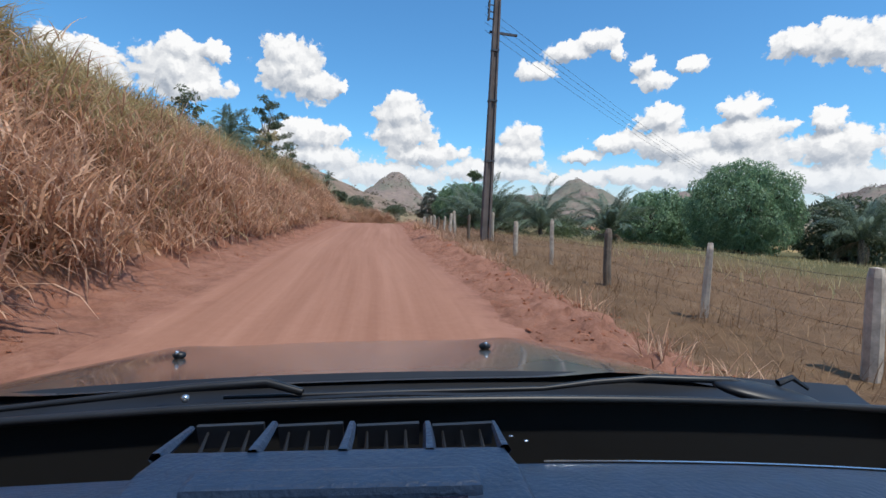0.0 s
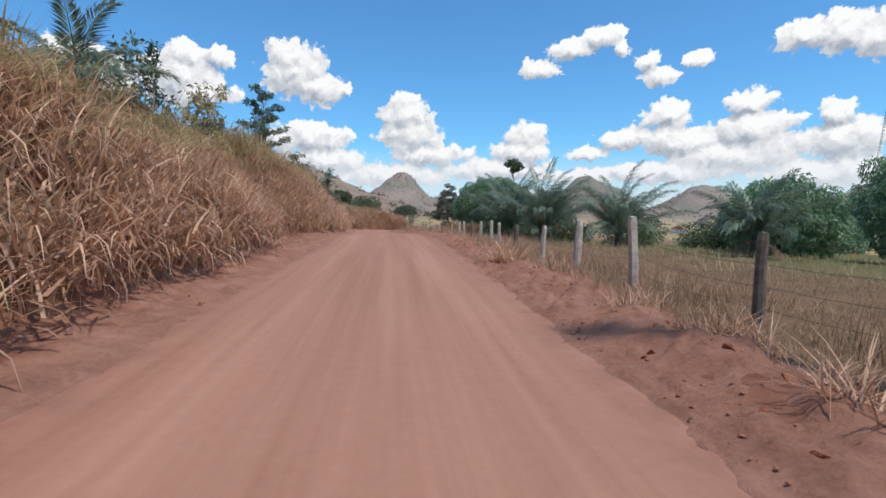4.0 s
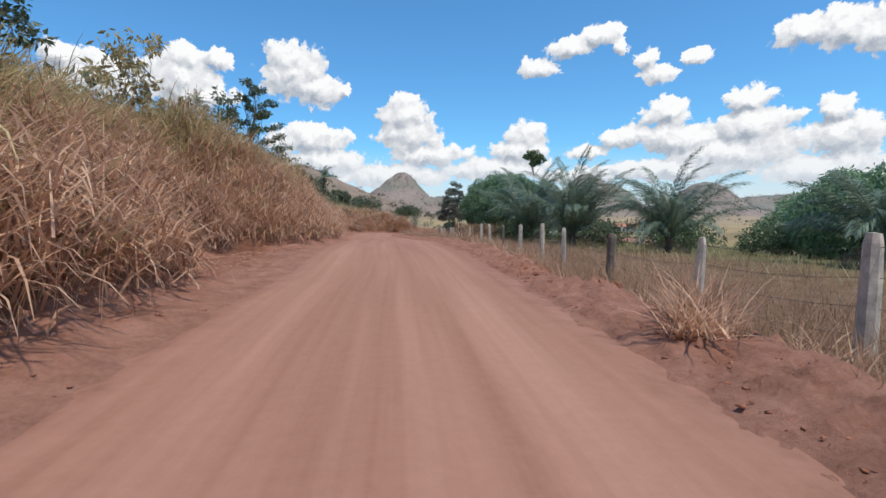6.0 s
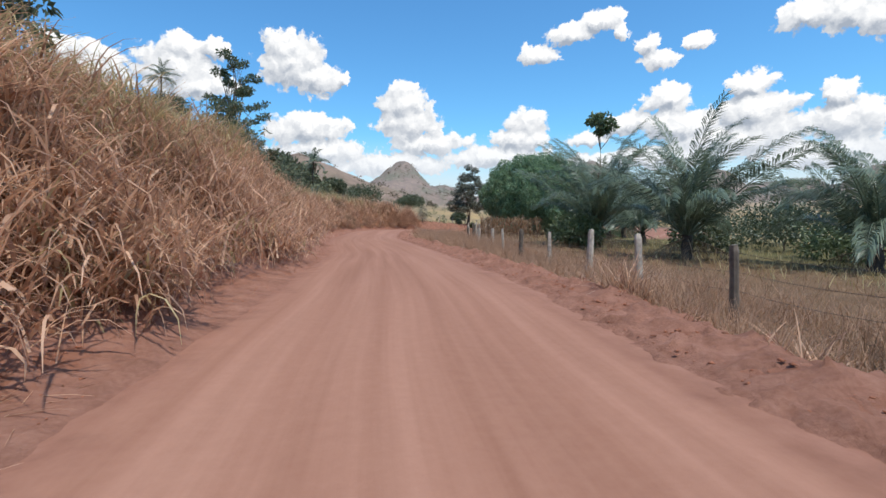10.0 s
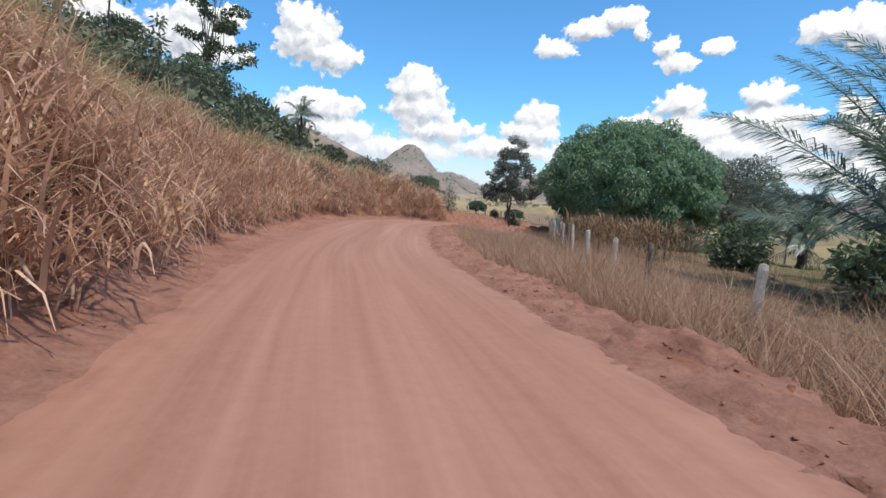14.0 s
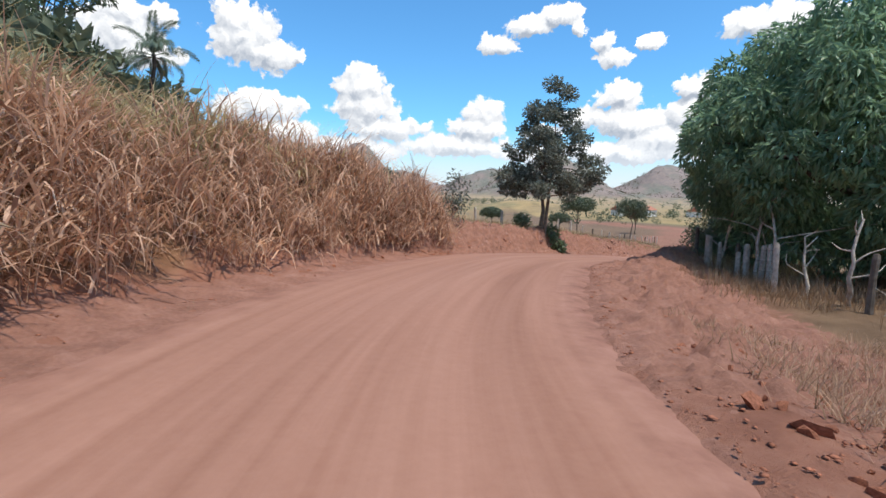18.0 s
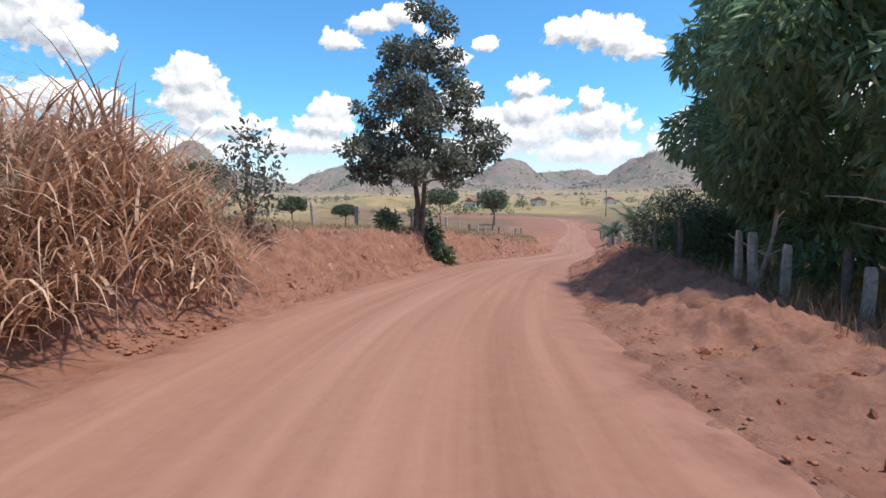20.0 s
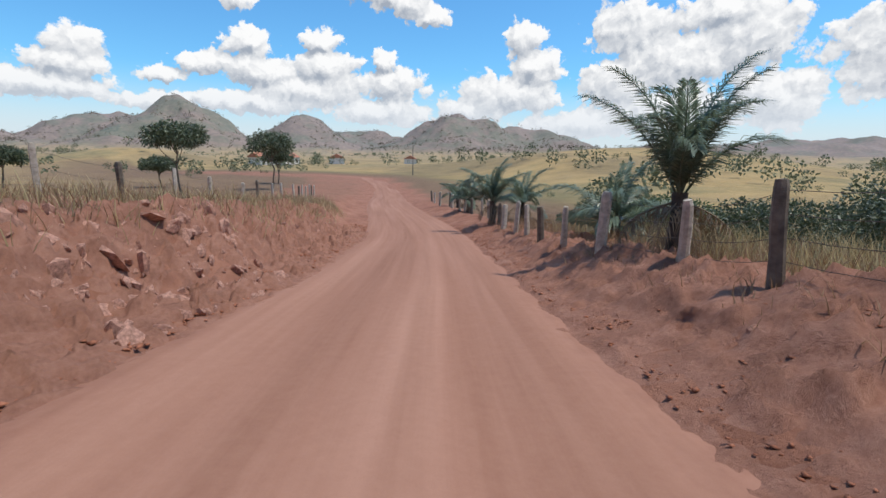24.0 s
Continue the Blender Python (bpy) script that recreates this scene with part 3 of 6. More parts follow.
def tube(points, radii, sides=7):
    """Verts and quads of a tapered tube along points."""
    pts = np.asarray(points, float)
    n = len(pts)
    tan = np.gradient(pts, axis=0)
    tan /= np.maximum(np.linalg.norm(tan, axis=1), 1e-9)[:, None]
    up = np.where(np.abs(tan[:, 2:3]) > 0.9, [[1.0, 0, 0]], [[0, 0, 1.0]])
    a = np.cross(tan, up)
    a /= np.linalg.norm(a, axis=1)[:, None]
    b = np.cross(tan, a)
    ang = np.arange(sides) / sides * 2 * math.pi
    ring = np.cos(ang)[None, :, None] * a[:, None] + np.sin(ang)[None, :, None] * b[:, None]
    v = (pts[:, None] + ring * np.asarray(radii, float)[:, None, None]).reshape(-1, 3)
    i, j = np.meshgrid(np.arange(n - 1), np.arange(sides), indexing="ij")
    k = (j + 1) % sides
    f = np.stack([i * sides + j, i * sides + k, (i + 1) * sides + k, (i + 1) * sides + j], -1).reshape(-1, 4)
    return v, f


def join(parts):
    vs, fs, o = [], [], 0
    for v, f in parts:
        vs.append(v)
        fs.append(np.asarray(f) + o)
        o += len(v)
    return np.concatenate(vs), np.concatenate(fs)


def leaves(centres, out, length, width, rng, droop=0.4, spread=0.7, facing=0.0):
    """Folded leaf blades at the centres, pointing roughly outwards; facing lays them like shingles on the crown."""
    n = len(centres)
    d = np.asarray(out, float) * (1 - 0.6 * facing) + rng.normal(0, spread, (n, 3))
    d[:, 2] -= droop
    d /= np.linalg.norm(d, axis=1)[:, None]
    side = np.cross(d, np.asarray(out, float) * facing * 2 + rng.normal(0, 1 - 0.5 * facing, (n, 3)))
    side /= np.maximum(np.linalg.norm(side, axis=1), 1e-6)[:, None]
    nrm = np.cross(side, d)
    L = (length * rng.uniform(0.65, 1.3, n))[:, None]
    W = (width * rng.uniform(0.7, 1.3, n))[:, None]
    c = np.asarray(centres, float)
    tip = c + d * L - nrm * L * 0.15
    v = np.stack([c, c + d * L * 0.45 + side * W * 0.5 + nrm * W * 0.2, tip, c + d * L * 0.45 - side * W * 0.5 + nrm * W * 0.2], 1).reshape(-1, 3)
    i = np.arange(n)[:, None] * 4
    f = np.concatenate([i + [[0, 1, 2]], i + [[0, 2, 3]]])
    return v, f


def crown_points(lobes, n, rng, shell=0.45):
    """Points scattered in the outer shell of a heap of lobes (x, y, z, rx, ry, rz), kept out of the other lobes' cores."""
    lob = np.asarray(lobes, float)
    area = (lob[:, 3] * lob[:, 4] * lob[:, 5])**(2 / 3)
    pick = rng.choice(len(lob), n * 2, p=area / area.sum())
    d = rng.normal(0, 1, (n * 2, 3))
    d /= np.linalg.norm(d, axis=1)[:, None]
    r = 1 - shell * rng.random(n * 2)**1.6
    p = lob[pick, :3] + d * lob[pick, 3:] * r[:, None]
    inside = np.zeros(n * 2, bool)
    for k, l in enumerate(lob):
        q = (((p - l[:3]) / l[3:])**2).sum(1)
        inside |= (q < 0.5) & (pick != k)
    p, d = p[~inside][:n], d[~inside][:n]
    return p, d


def blades(base, length, width, rng, lean=0.5, droop=0.5, levels=4, drift=(0, 0), least=0.1):
    """Bent grass blades of true length: lean at the foot and droop along the blade, in radians."""
    n = len(base)
    L = np.asarray(length, float)
    ang = rng.uniform(0, 2 * math.pi, n)
    hx, hy = np.cos(ang) + drift[0], np.sin(ang) + drift[1]
    k = np.hypot(hx, hy)
    hx, hy = hx / k, hy / k
    a0 = lean * rng.uniform(least, 1.0, n)
    bend = droop * rng.uniform(0.25, 1.3, n)
    face = np.arctan2(hy, hx) + math.pi / 2 + rng.normal(0, 0.5, n)
    w = np.broadcast_to(width, n) * rng.uniform(0.6, 1.4, n)
    c = np.array(base, float)
    rows = []
    for i in range(levels + 1):
        t = i / levels
        ww = w * (1 - 0.88 * t**1.6) / 2
        off = np.stack([np.cos(face) * ww, np.sin(face) * ww, np.zeros(n)], 1)
        rows.append(np.stack([c - off, c + off], 1))
        a = a0 + bend * (t + 0.5 / levels)**1.1
        c = c + np.stack([hx * np.sin(a), hy * np.sin(a), np.cos(a)], 1) * (L / levels)[:, None]
    v = np.stack(rows, 1).reshape(-1, 3)
    m = (levels + 1) * 2
    i = np.arange(n)[:, None] * m
    f = np.concatenate([i + [[2 * k, 2 * k + 1, 2 * k + 3, 2 * k + 2]] for k in range(levels)])
    return v, f


# ---- ground, one sheet to the horizon ----
def axis(lo, hi, fine, reach_lo, reach_hi, grow=1.085):
    mid = list(np.arange(lo, hi, fine))
    d, a = fine, lo
    down = []
    while a > reach_lo:
        d *= grow
        a -= d
        down.append(a)
    d, a, up = fine, mid[-1], []
    while a < reach_hi:
        d *= grow
        a += d
        up.append(a)
    return np.array(down[::-1] + mid + up)


gx = axis(-15.0, 30.0, 0.22, -2600, 3200)
gy = axis(-12.0, 128.0, 0.24, -1500, 3200)
X, Y = np.meshgrid(gx, gy)
Z, MASKS = land(X.ravel(), Y.ravel())
nx, ny = len(gx), len(gy)
i, j = np.meshgrid(np.arange(ny - 1), np.arange(nx - 1), indexing="ij")
quads = np.stack([i * nx + j, i * nx + j + 1, (i + 1) * nx + j + 1, (i + 1) * nx + j], -1).reshape(-1, 4)
Z = Z - MASKS.pop("rise")
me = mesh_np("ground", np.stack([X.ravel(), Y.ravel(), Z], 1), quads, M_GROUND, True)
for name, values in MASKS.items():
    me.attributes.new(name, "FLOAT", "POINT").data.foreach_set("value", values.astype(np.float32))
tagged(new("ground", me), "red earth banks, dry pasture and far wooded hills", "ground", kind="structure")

# ---- far hills, a finer sheet that rises out of the plain ----
ha, hd = np.radians(np.arange(-50, 112, 0.2)), 300 * 1.0115**np.arange(0, 172)
A, D = np.meshgrid(ha, hd)
X, Y = (D * np.sin(A)).ravel(), (D * np.cos(A)).ravel()
Z, MASKS = land(X, Y)
lift = MASKS.pop("rise")
Z = Z - np.clip(5 - lift * 2, 0, 5) * 1.5 - (lift + 0.5) * (1 - step_(300, 430, D.ravel()))
nx, ny = len(ha), len(hd)
i, j = np.meshgrid(np.arange(ny - 1), np.arange(nx - 1), indexing="ij")
quads = np.stack([i * nx + j, i * nx + j + 1, (i + 1) * nx + j + 1, (i + 1) * nx + j], -1).reshape(-1, 4)[:, ::-1]
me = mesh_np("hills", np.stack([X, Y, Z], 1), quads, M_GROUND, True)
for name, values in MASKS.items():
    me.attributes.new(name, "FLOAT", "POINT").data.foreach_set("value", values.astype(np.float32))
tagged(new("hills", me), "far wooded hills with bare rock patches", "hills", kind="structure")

# ---- road ----
across = np.linspace(-1.06, 1.06, 33)
st = LINE[::1]
hl, hr = key(st[:, 0], HALF_L), key(st[:, 0], HALF_R)
U = np.where(across[None] < 0, across[None] * hl[:, None], across[None] * hr[:, None])
RX = st[:, 1:2] + RIGHT[:, 0:1] * U
RY = st[:, 2:3] + RIGHT[:, 1:2] * U
edge = np.clip((np.abs(across) - 0.86) / 0.2, 0, 1)[None]
RZ = st[:, 3:4] + 0.05 * (1 - across[None]**2) - 0.03 * np.exp(-((np.abs(U) - 0.95) / 0.35)**2) + 0.006 * wave(RX, RY, 1.3, 3.0) + 0.05 * edge * wave(RX, RY, 0.7, 9.0) - 0.06 * edge**2
nr, nc = RX.shape
i, j = np.meshgrid(np.arange(nr - 1), np.arange(nc - 1), indexing="ij")
rq = np.stack([i * nc + j, i * nc + j + 1, (i + 1) * nc + j + 1, (i + 1) * nc + j], -1).reshape(-1, 4)
me = mesh_np("road", np.stack([RX.ravel(), RY.ravel(), RZ.ravel()], 1), rq, M_ROAD, True)
run_len = np.concatenate([[0], np.cumsum(np.hypot(np.diff(st[:, 1]), np.diff(st[:, 2])))])
uvs = np.stack([U.ravel() / 6.0, np.repeat(run_len, nc)], 1).astype(np.float32)
me.uv_layers.new(name="along").data.foreach_set("uv", uvs[rq.ravel()].ravel())
tagged(new("road", me), "graded red dirt road with faint wheel tracks", "road", kind="structure")


# ---- rough soil beside the road, finer than the land under it ----
def soil_strip(name, label, s0, s1, d0, d1, side, amp, seed, across_n=34, up=0.02, grain=0.75, ledge=0.0):
    ok = np.where((LINE[:, 0] >= s0) & (LINE[:, 0] <= s1))[0]
    i = np.arange(ok[0], ok[-1], 0.3)
    lx, ly, ls = np.interp(i, ok, LINE[ok, 1]), np.interp(i, ok, LINE[ok, 2]), np.interp(i, ok, LINE[ok, 0])
    tx, ty = np.interp(i, ok, RIGHT[ok, 0]), np.interp(i, ok, RIGHT[ok, 1])
    half = key(ls, HALF_L if side < 0 else HALF_R)
    w = np.linspace(0, 1, across_n)[None]
    d = d0 + (d1 - d0) * w
    u = side * (half[:, None] + d)
    x, y = lx[:, None] + tx[:, None] * u, ly[:, None] + ty[:, None] * u
    z = land(x.ravel(), y.ravel())[0].reshape(x.shape)
    zr = np.interp(i, ok, LINE[ok, 3])[:, None]
    z = np.where(d < 0.05, np.maximum(z, zr - 0.01), z)
    rim = np.minimum(np.minimum(w * 3.2, (1 - w) * 4), 1) * np.minimum(1, np.minimum(i - i[0], i[-1] - i) / 9)[:, None]
    big, fine = lumps(x, y, grain, seed), lumps(x, y, grain * 0.3, seed + 10)
    h = amp * (0.45 * big + 1.0 * np.maximum(fine, -0.1) * (0.5 + 0.5 * np.clip(big + 0.3, 0, 1)))
    h = np.maximum(h, -0.02 - 0.2 * np.clip((d - 0.25) / 0.5, 0, 1))
    x = x + 0.5 * amp * lumps(x, y, 0.33, seed + 20) * rim
    z = z - 0.05 + rim * (0.05 + up + h)
    z = z + ledge * rim * np.sin((z / 0.21 + 0.9 * big) * 2 * math.pi)
    n, m = z.shape
    a, b = np.meshgrid(np.arange(n - 1), np.arange(m - 1), indexing="ij")
    q = np.stack([a * m + b, a * m + b + 1, (a + 1) * m + b + 1, (a + 1) * m + b], -1).reshape(-1, 4)
    if side < 0:
        q = q[:, ::-1]
    return tagged(new(name, mesh_np(name, np.stack([x.ravel(), y.ravel(), z.ravel()], 1), q, M_SOIL, False)), label, "soil", kind="structure")


def build_soil(nt, p):
    col = ramp(nt, noise_tex(nt, 2.2, 8.0, 0.65), [(0.28, (0.17, 0.077, 0.052)), (0.5, (0.28, 0.130, 0.088)), (0.75, (0.39, 0.20, 0.142))])
    col = blend(nt, 0.3, col, ramp(nt, noise_tex(nt, 18.0, 6.0, 0.7), [(0.3, (0.19, 0.08, 0.05)), (0.7, (0.47, 0.255, 0.18))]))
    nt.links.new(col, p.inputs["Base Color"])
    p.inputs["Roughness"].default_value = 0.97
    p.inputs["Specular IOR Level"].default_value = 0.1
    bump(nt, p, noise_tex(nt, 22.0, 8.0, 0.75), 0.7, 0.04)


M_SOIL = material("loose_red_soil", build_soil)
soil_strip("verge", "crumbly ridge of red soil along the road verge", -1.5, 9.0, -0.6, 2.1, 1, 0.10, 31, 52, 0.02, 0.42)
soil_strip("verge", "crumbly ridge of red soil along the road verge", 8.9, 18.5, -0.6, 1.9, 1, 0.095, 33, 48, 0.02, 0.42)
soil_strip("verge", "broad bare red soil on the verge of the bend", 18.3, 28.0, -0.6, 4.2, 1, 0.16, 35, 76, 0.05, 0.5)
soil_strip("bank_foot", "loose red soil at the foot of the grassy bank", -1.5, 21.0, -0.6, 1.4, -1, 0.06, 37, 30)
soil_strip("cut_bank", "eroded face of the red earth cut bank", 20.8, 29.0, -0.5, 2.1, -1, 0.18, 39, 76, 0.03, 0.5, 0.06)

# ---- fence along the pasture ----
FENCE = [(6.43, -9.55), (5.1, 7.5), (4.3, 16.0), (3.4, 24.2), (3.5, 36.1), (3.5, 41.2), (3.6, 49.9), (3.2, 59.7), (2.9, 67.5), (4.1, 75.6), (7.2, 88.0), (8.65, 92.9), (10.1, 96.0), (11.4, 99.6), (17.6, 107.1), (22.8, 112.8), (26.9, 117.1), (36.9, 125.7), (48.2, 138.9)]


def along(rows, gap):
    """Points every gap metres on a bent line."""
    P = np.array(rows, float)
    d = np.concatenate([[0], np.cumsum(np.hypot(*np.diff(P, axis=0).T))])
    t = np.arange(0, d[-1], gap)
    return np.stack([np.interp(t, d, P[:, 0]), np.interp(t, d, P[:, 1])], 1)


def post_mesh(name, rng, mat, h, r, square=False):
    n = 8
    zs = np.array([-0.4, 0, h * 0.3, h * 0.6, h * 0.92, h])
    rad = np.array([1.05, 1.0, 0.96, 0.93, 0.9, 0.72]) * r * (1 + rng.normal(0, 0.04, 6))
    pts = np.stack([np.cumsum(rng.normal(0, 0.006, 6)), np.cumsum(rng.normal(0, 0.006, 6)), zs], 1)
    v, f = tube(pts, rad, n)
    if square:
        ang = np.arctan2(v[:, 1], v[:, 0])
        k = 1 / np.maximum(np.abs(np.cos(ang)), np.abs(np.sin(ang)))
        v[:, 0] *= 0.8 * np.minimum(k, 1.3)
        v[:, 1] *= 0.8 * np.minimum(k, 1.3)
    top = np.array([[pts[-1, 0], pts[-1, 1], h + 0.01]])
    v = np.concatenate([v, top])
    cap = [[5 * n + a, 5 * n + (a + 1) % n, len(v) - 1, len(v) - 1] for a in range(n)]
    me = bpy.data.meshes.new(name)
    me.from_pydata(v.tolist(), [], f.tolist() + [c[:3] for c in cap])
    me.materials.append(mat)
    return me


def build_fence(rows, gap, seed, label, heights=(1.2, 1.4), wires=4, skip=()):
    rng = np.random.default_rng(seed)
    pts = along(rows, gap) if np.isscalar(gap) else np.concatenate([along(r, g) for r, g in gap])
    z0 = land(pts[:, 0], pts[:, 1])[0]
    fence = thing("fence", pts[0, 0], pts[0, 1], z0[0], label, "fence")
    o = np.array([pts[0, 0], pts[0, 1], z0[0]])
    shapes = [post_mesh("post", rng, M_POST if k % 4 != 3 else M_POSTDARK, 1.0, 0.075 + 0.012 * (k % 3), k % 2 == 0) for k in range(8)]
    tops = []
    for k, (x, y) in enumerate(pts):
        h = rng.uniform(*heights)
        p = np.array([x + rng.normal(0, 0.06), y + rng.normal(0, 0.12), z0[k]])
        m = Matrix.Translation(Vector(p - o)) @ Euler((rng.normal(0, 0.035), rng.normal(0, 0.035), rng.uniform(0, 6))).to_matrix().to_4x4() @ Matrix.Diagonal((1, 1, h, 1))
        part("post", shapes[k % 8], fence, "", m)
        tops.append((p, h))
    for w in range(wires):
        line = []
        for k in range(len(tops) - 1):
            (a, ha), (b, hb) = tops[k], tops[k + 1]
            for t in (0, 0.25, 0.5, 0.75):
                q = a * (1 - t) + b * t - o
                f = (w + 0.75) / (wires + 0.2)
                q[2] += (ha * (1 - t) + hb * t) * f - 0.06 * 4 * t * (1 - t)
                line.append(q + [0.07, 0, 0])
        v, f = tube(line, np.full(len(line), 0.0035), 4)
        part("wire", mesh_np("wire", v, f, M_WIRE), fence, "rusty barbed wire strand")
    return fence


build_fence(FENCE, [(FENCE[:2], 2.87), (FENCE[1:15], 2.87)], 3, "weathered wooden post fence with sagging barbed wire beside the road", (1.15, 1.3))
build_fence(FENCE, [(FENCE[14:], 1.92)], 4, "grey wooden post fence beside the road behind heaped soil", (0.85, 1.05))
build_fence([(5.0, 109.6), (10.5, 115.2), (17.7, 122.3), (26.7, 131.4), (38.0, 143.4), (49.4, 157.0)], 3.1, 5, "grey post and wire fence on top of the cut bank", (1.0, 1.2), 3)

build_fence([(9.5, 93.8), (10.9, 98.7)], 0.85, 7, "closely set grey posts beside the mango tree", (0.8, 1.25), 2)

# ---- utility poles and lines ----
def crossarm(bm, w, d, h, at):
    bmesh.ops.create_cube(bm, size=1, matrix=Matrix.Translation(at) @ Matrix.Diagonal((w, d, h, 1)))


def utility_pole(x, y, h, turn, label, thick=0.17):
    z = ground(x, y) - 0.1
    pole = thing("utility_pole", x, y, z, label, "utility pole", "power line poles")
    pole.rotation_euler = (0, radians(1.2), radians(turn))
    bm = bmesh.new()
    # double-T concrete shaft, tapered, with a web between two flanges
    for sx in (-1, 1):
        b = bmesh.ops.create_cube(bm, size=1)["verts"]
        for v in b:
            k = 1.0 if v.co.z < 0 else 0.58
            v.co = Vector((sx * thick * 0.8 * k + v.co.x * 0.09 * k, v.co.y * thick * 1.5 * k, (v.co.z + 0.5) * h))
    b = bmesh.ops.create_cube(bm, size=1)["verts"]
    for v in b:
        k = 1.0 if v.co.z < 0 else 0.58
        v.co = Vector((v.co.x * thick * 1.55 * k, v.co.y * 0.09 * k, (v.co.z + 0.5) * h))
    part("shaft", bm_mesh("shaft", bm, M_POLE), pole, "dark stained concrete shaft")
    for zz in (0.30, 0.52, 0.70):
        bm = bmesh.new()
        crossarm(bm, thick * 2.3 * (1 - 0.42 * zz), thick * 1.8 * (1 - 0.42 * zz), 0.07, (0, 0, h * zz))
        part("collar", bm_mesh("collar", bm, M_IRON), pole)
    bm = bmesh.new()
    crossarm(bm, 1.1, 0.07, 0.08, (0.35, 0.14, h * 0.77))
    part("crossarm", bm_mesh("crossarm", bm, M_IRON), pole, "short iron crossarm")
    rack = bmesh.new()
    crossarm(rack, 0.05, 0.05, 1.1, (-0.30, 0.0, h * 0.86))
    part("rack", bm_mesh("rack", rack, M_IRON), pole, "upright iron insulator rack")
    for k in range(5):
        bm = bmesh.new()
        bmesh.ops.create_cone(bm, segments=10, radius1=0.05, radius2=0.035, depth=0.09, cap_ends=True, matrix=Matrix.Translation((-0.30, 0.06, h * 0.86 - 0.5 + 0.25 * k)))
        bmesh.ops.create_cone(bm, segments=10, radius1=0.035, radius2=0.05, depth=0.04, cap_ends=True, matrix=Matrix.Translation((-0.30, 0.06, h * 0.86 - 0.42 + 0.25 * k)))
        part("insulator", bm_mesh("insulator", bm, M_IRON, True), pole)
        bm = bmesh.new()
        crossarm(bm, 0.34, 0.03, 0.03, (-0.14, 0.0, h * 0.86 - 0.5 + 0.25 * k))
        part("bracket", bm_mesh("bracket", bm, M_IRON), pole)
    return pole, z


P1 = utility_pole(3.7, 18.4, 10.2, 8, "tall dark concrete utility pole standing at the fence")
P2 = utility_pole(52.8, 65.3, 10.2, -30, "far concrete utility pole among trees")
P3 = utility_pole(40.8, 108.7, 1.75 - ground(40.8, 108.7), 60, "short utility pole standing behind roadside shrubs", 0.11)


utility_pole(121.0, 209.0, 8.5, 40, "far utility pole beside the road on the plain")


def power_line(name, a, b, sag, label):
    a, b = Vector(a), Vector(b)
    pts = [a.lerp(b, k / 24) - Vector((0, 0, sag * 4 * (k / 24) * (1 - k / 24))) for k in range(25)]
    v, f = tube([tuple(p) for p in pts], np.full(25, 0.007), 5)
    return tagged(new(name, mesh_np(name, v, f, M_IRON)), label, "power line", "power lines")


for k in range(4):
    up = 10.2 * 0.86 - 0.5 + 0.3 * k
    power_line("power_line", (3.65, 19.5, P1[1] + up), (51.7, 66.0, P2[1] + up), 0.9, "thin sagging power line wire between poles")


# ---- trees ----
def limb_line(a, b, rng, n=6, bend=0.12):
    a, b = np.asarray(a, float), np.asarray(b, float)
    t = np.linspace(0, 1, n)[:, None]
    p = a + (b - a) * t
    L = np.linalg.norm(b - a)
    w = np.sin(t * math.pi) * bend * L
    return p + w * rng.normal(0, 0.6, 3) + rng.normal(0, 0.015 * L, (n, 3)) * np.sin(t * math.pi)


def tree(name, x, y, height, lobes, n, leaf, mat, label, category="tree", group="", trunk=0.2, bark=None, fork=0.3, seed=1, droop=0.4, spread=0.7, shell=0.6, stems=1, limbs=8, base=None, facing=0.0):
    """A tapered trunk, limbs that reach for the lobes, and a crown of separate leaves. Lobes are relative to the foot."""
    rng = np.random.default_rng(seed)
    z = (ground(x, y) if base is None else base) - 0.08
    t = thing(name, x, y, z, label, category, group)
    bark = bark or M_BARK
    lob = np.asarray(lobes, float)
    top = np.array([lob[:, 0].mean(), lob[:, 1].mean(), height * 0.86])
    forkp = None
    for s in range(stems):
        off = np.array([0.3 * (s - (stems - 1) / 2), 0.1 * s, 0])
        line = limb_line(off, top + off * 2.0, rng, 9, 0.05)
        v, f = tube(line, np.linspace(trunk * (1 - 0.2 * s), trunk * 0.12, 9), 8)
        part("trunk", mesh_np("trunk", v, f, bark, True), t)
        if forkp is None:
            forkp = line
    pick = rng.choice(len(lob), min(limbs, len(lob)), replace=False)
    for k in pick:
        i = int(np.clip(round(8 * (fork + 0.5 * rng.random() * (1 - fork))), 1, 7))
        end = lob[k, :3] + rng.normal(0, 0.2, 3) * lob[k, 3:]
        line = limb_line(forkp[i], end, rng, 6, 0.15)
        v, f = tube(line, np.linspace(trunk * 0.42, trunk * 0.07, 6), 6)
        part("limb", mesh_np("limb", v, f, bark, True), t)
    p, d = crown_points(lob, n, rng, shell)
    v, f = leaves(p, d, leaf[0], leaf[1], rng, droop, spread, facing)
    part("crown", mesh_np("crown", v, f, mat), t)
    return t


def split(lobes, k, f, seed):
    """Breaks each lobe of a crown into smaller sprays with gaps between."""
    rng = np.random.default_rng(seed)
    out = []
    for l in lobes:
        for a in range(k):
            d = rng.normal(0, 1, 3)
            d /= np.linalg.norm(d)
            r = rng.uniform(0.45, 0.95)
            q = f * rng.uniform(0.7, 1.3)
            out.append((l[0] + d[0] * l[3] * r, l[1] + d[1] * l[4] * r, l[2] + d[2] * l[5] * r, l[3] * q, l[4] * q, l[5] * q * 0.8))
    return out


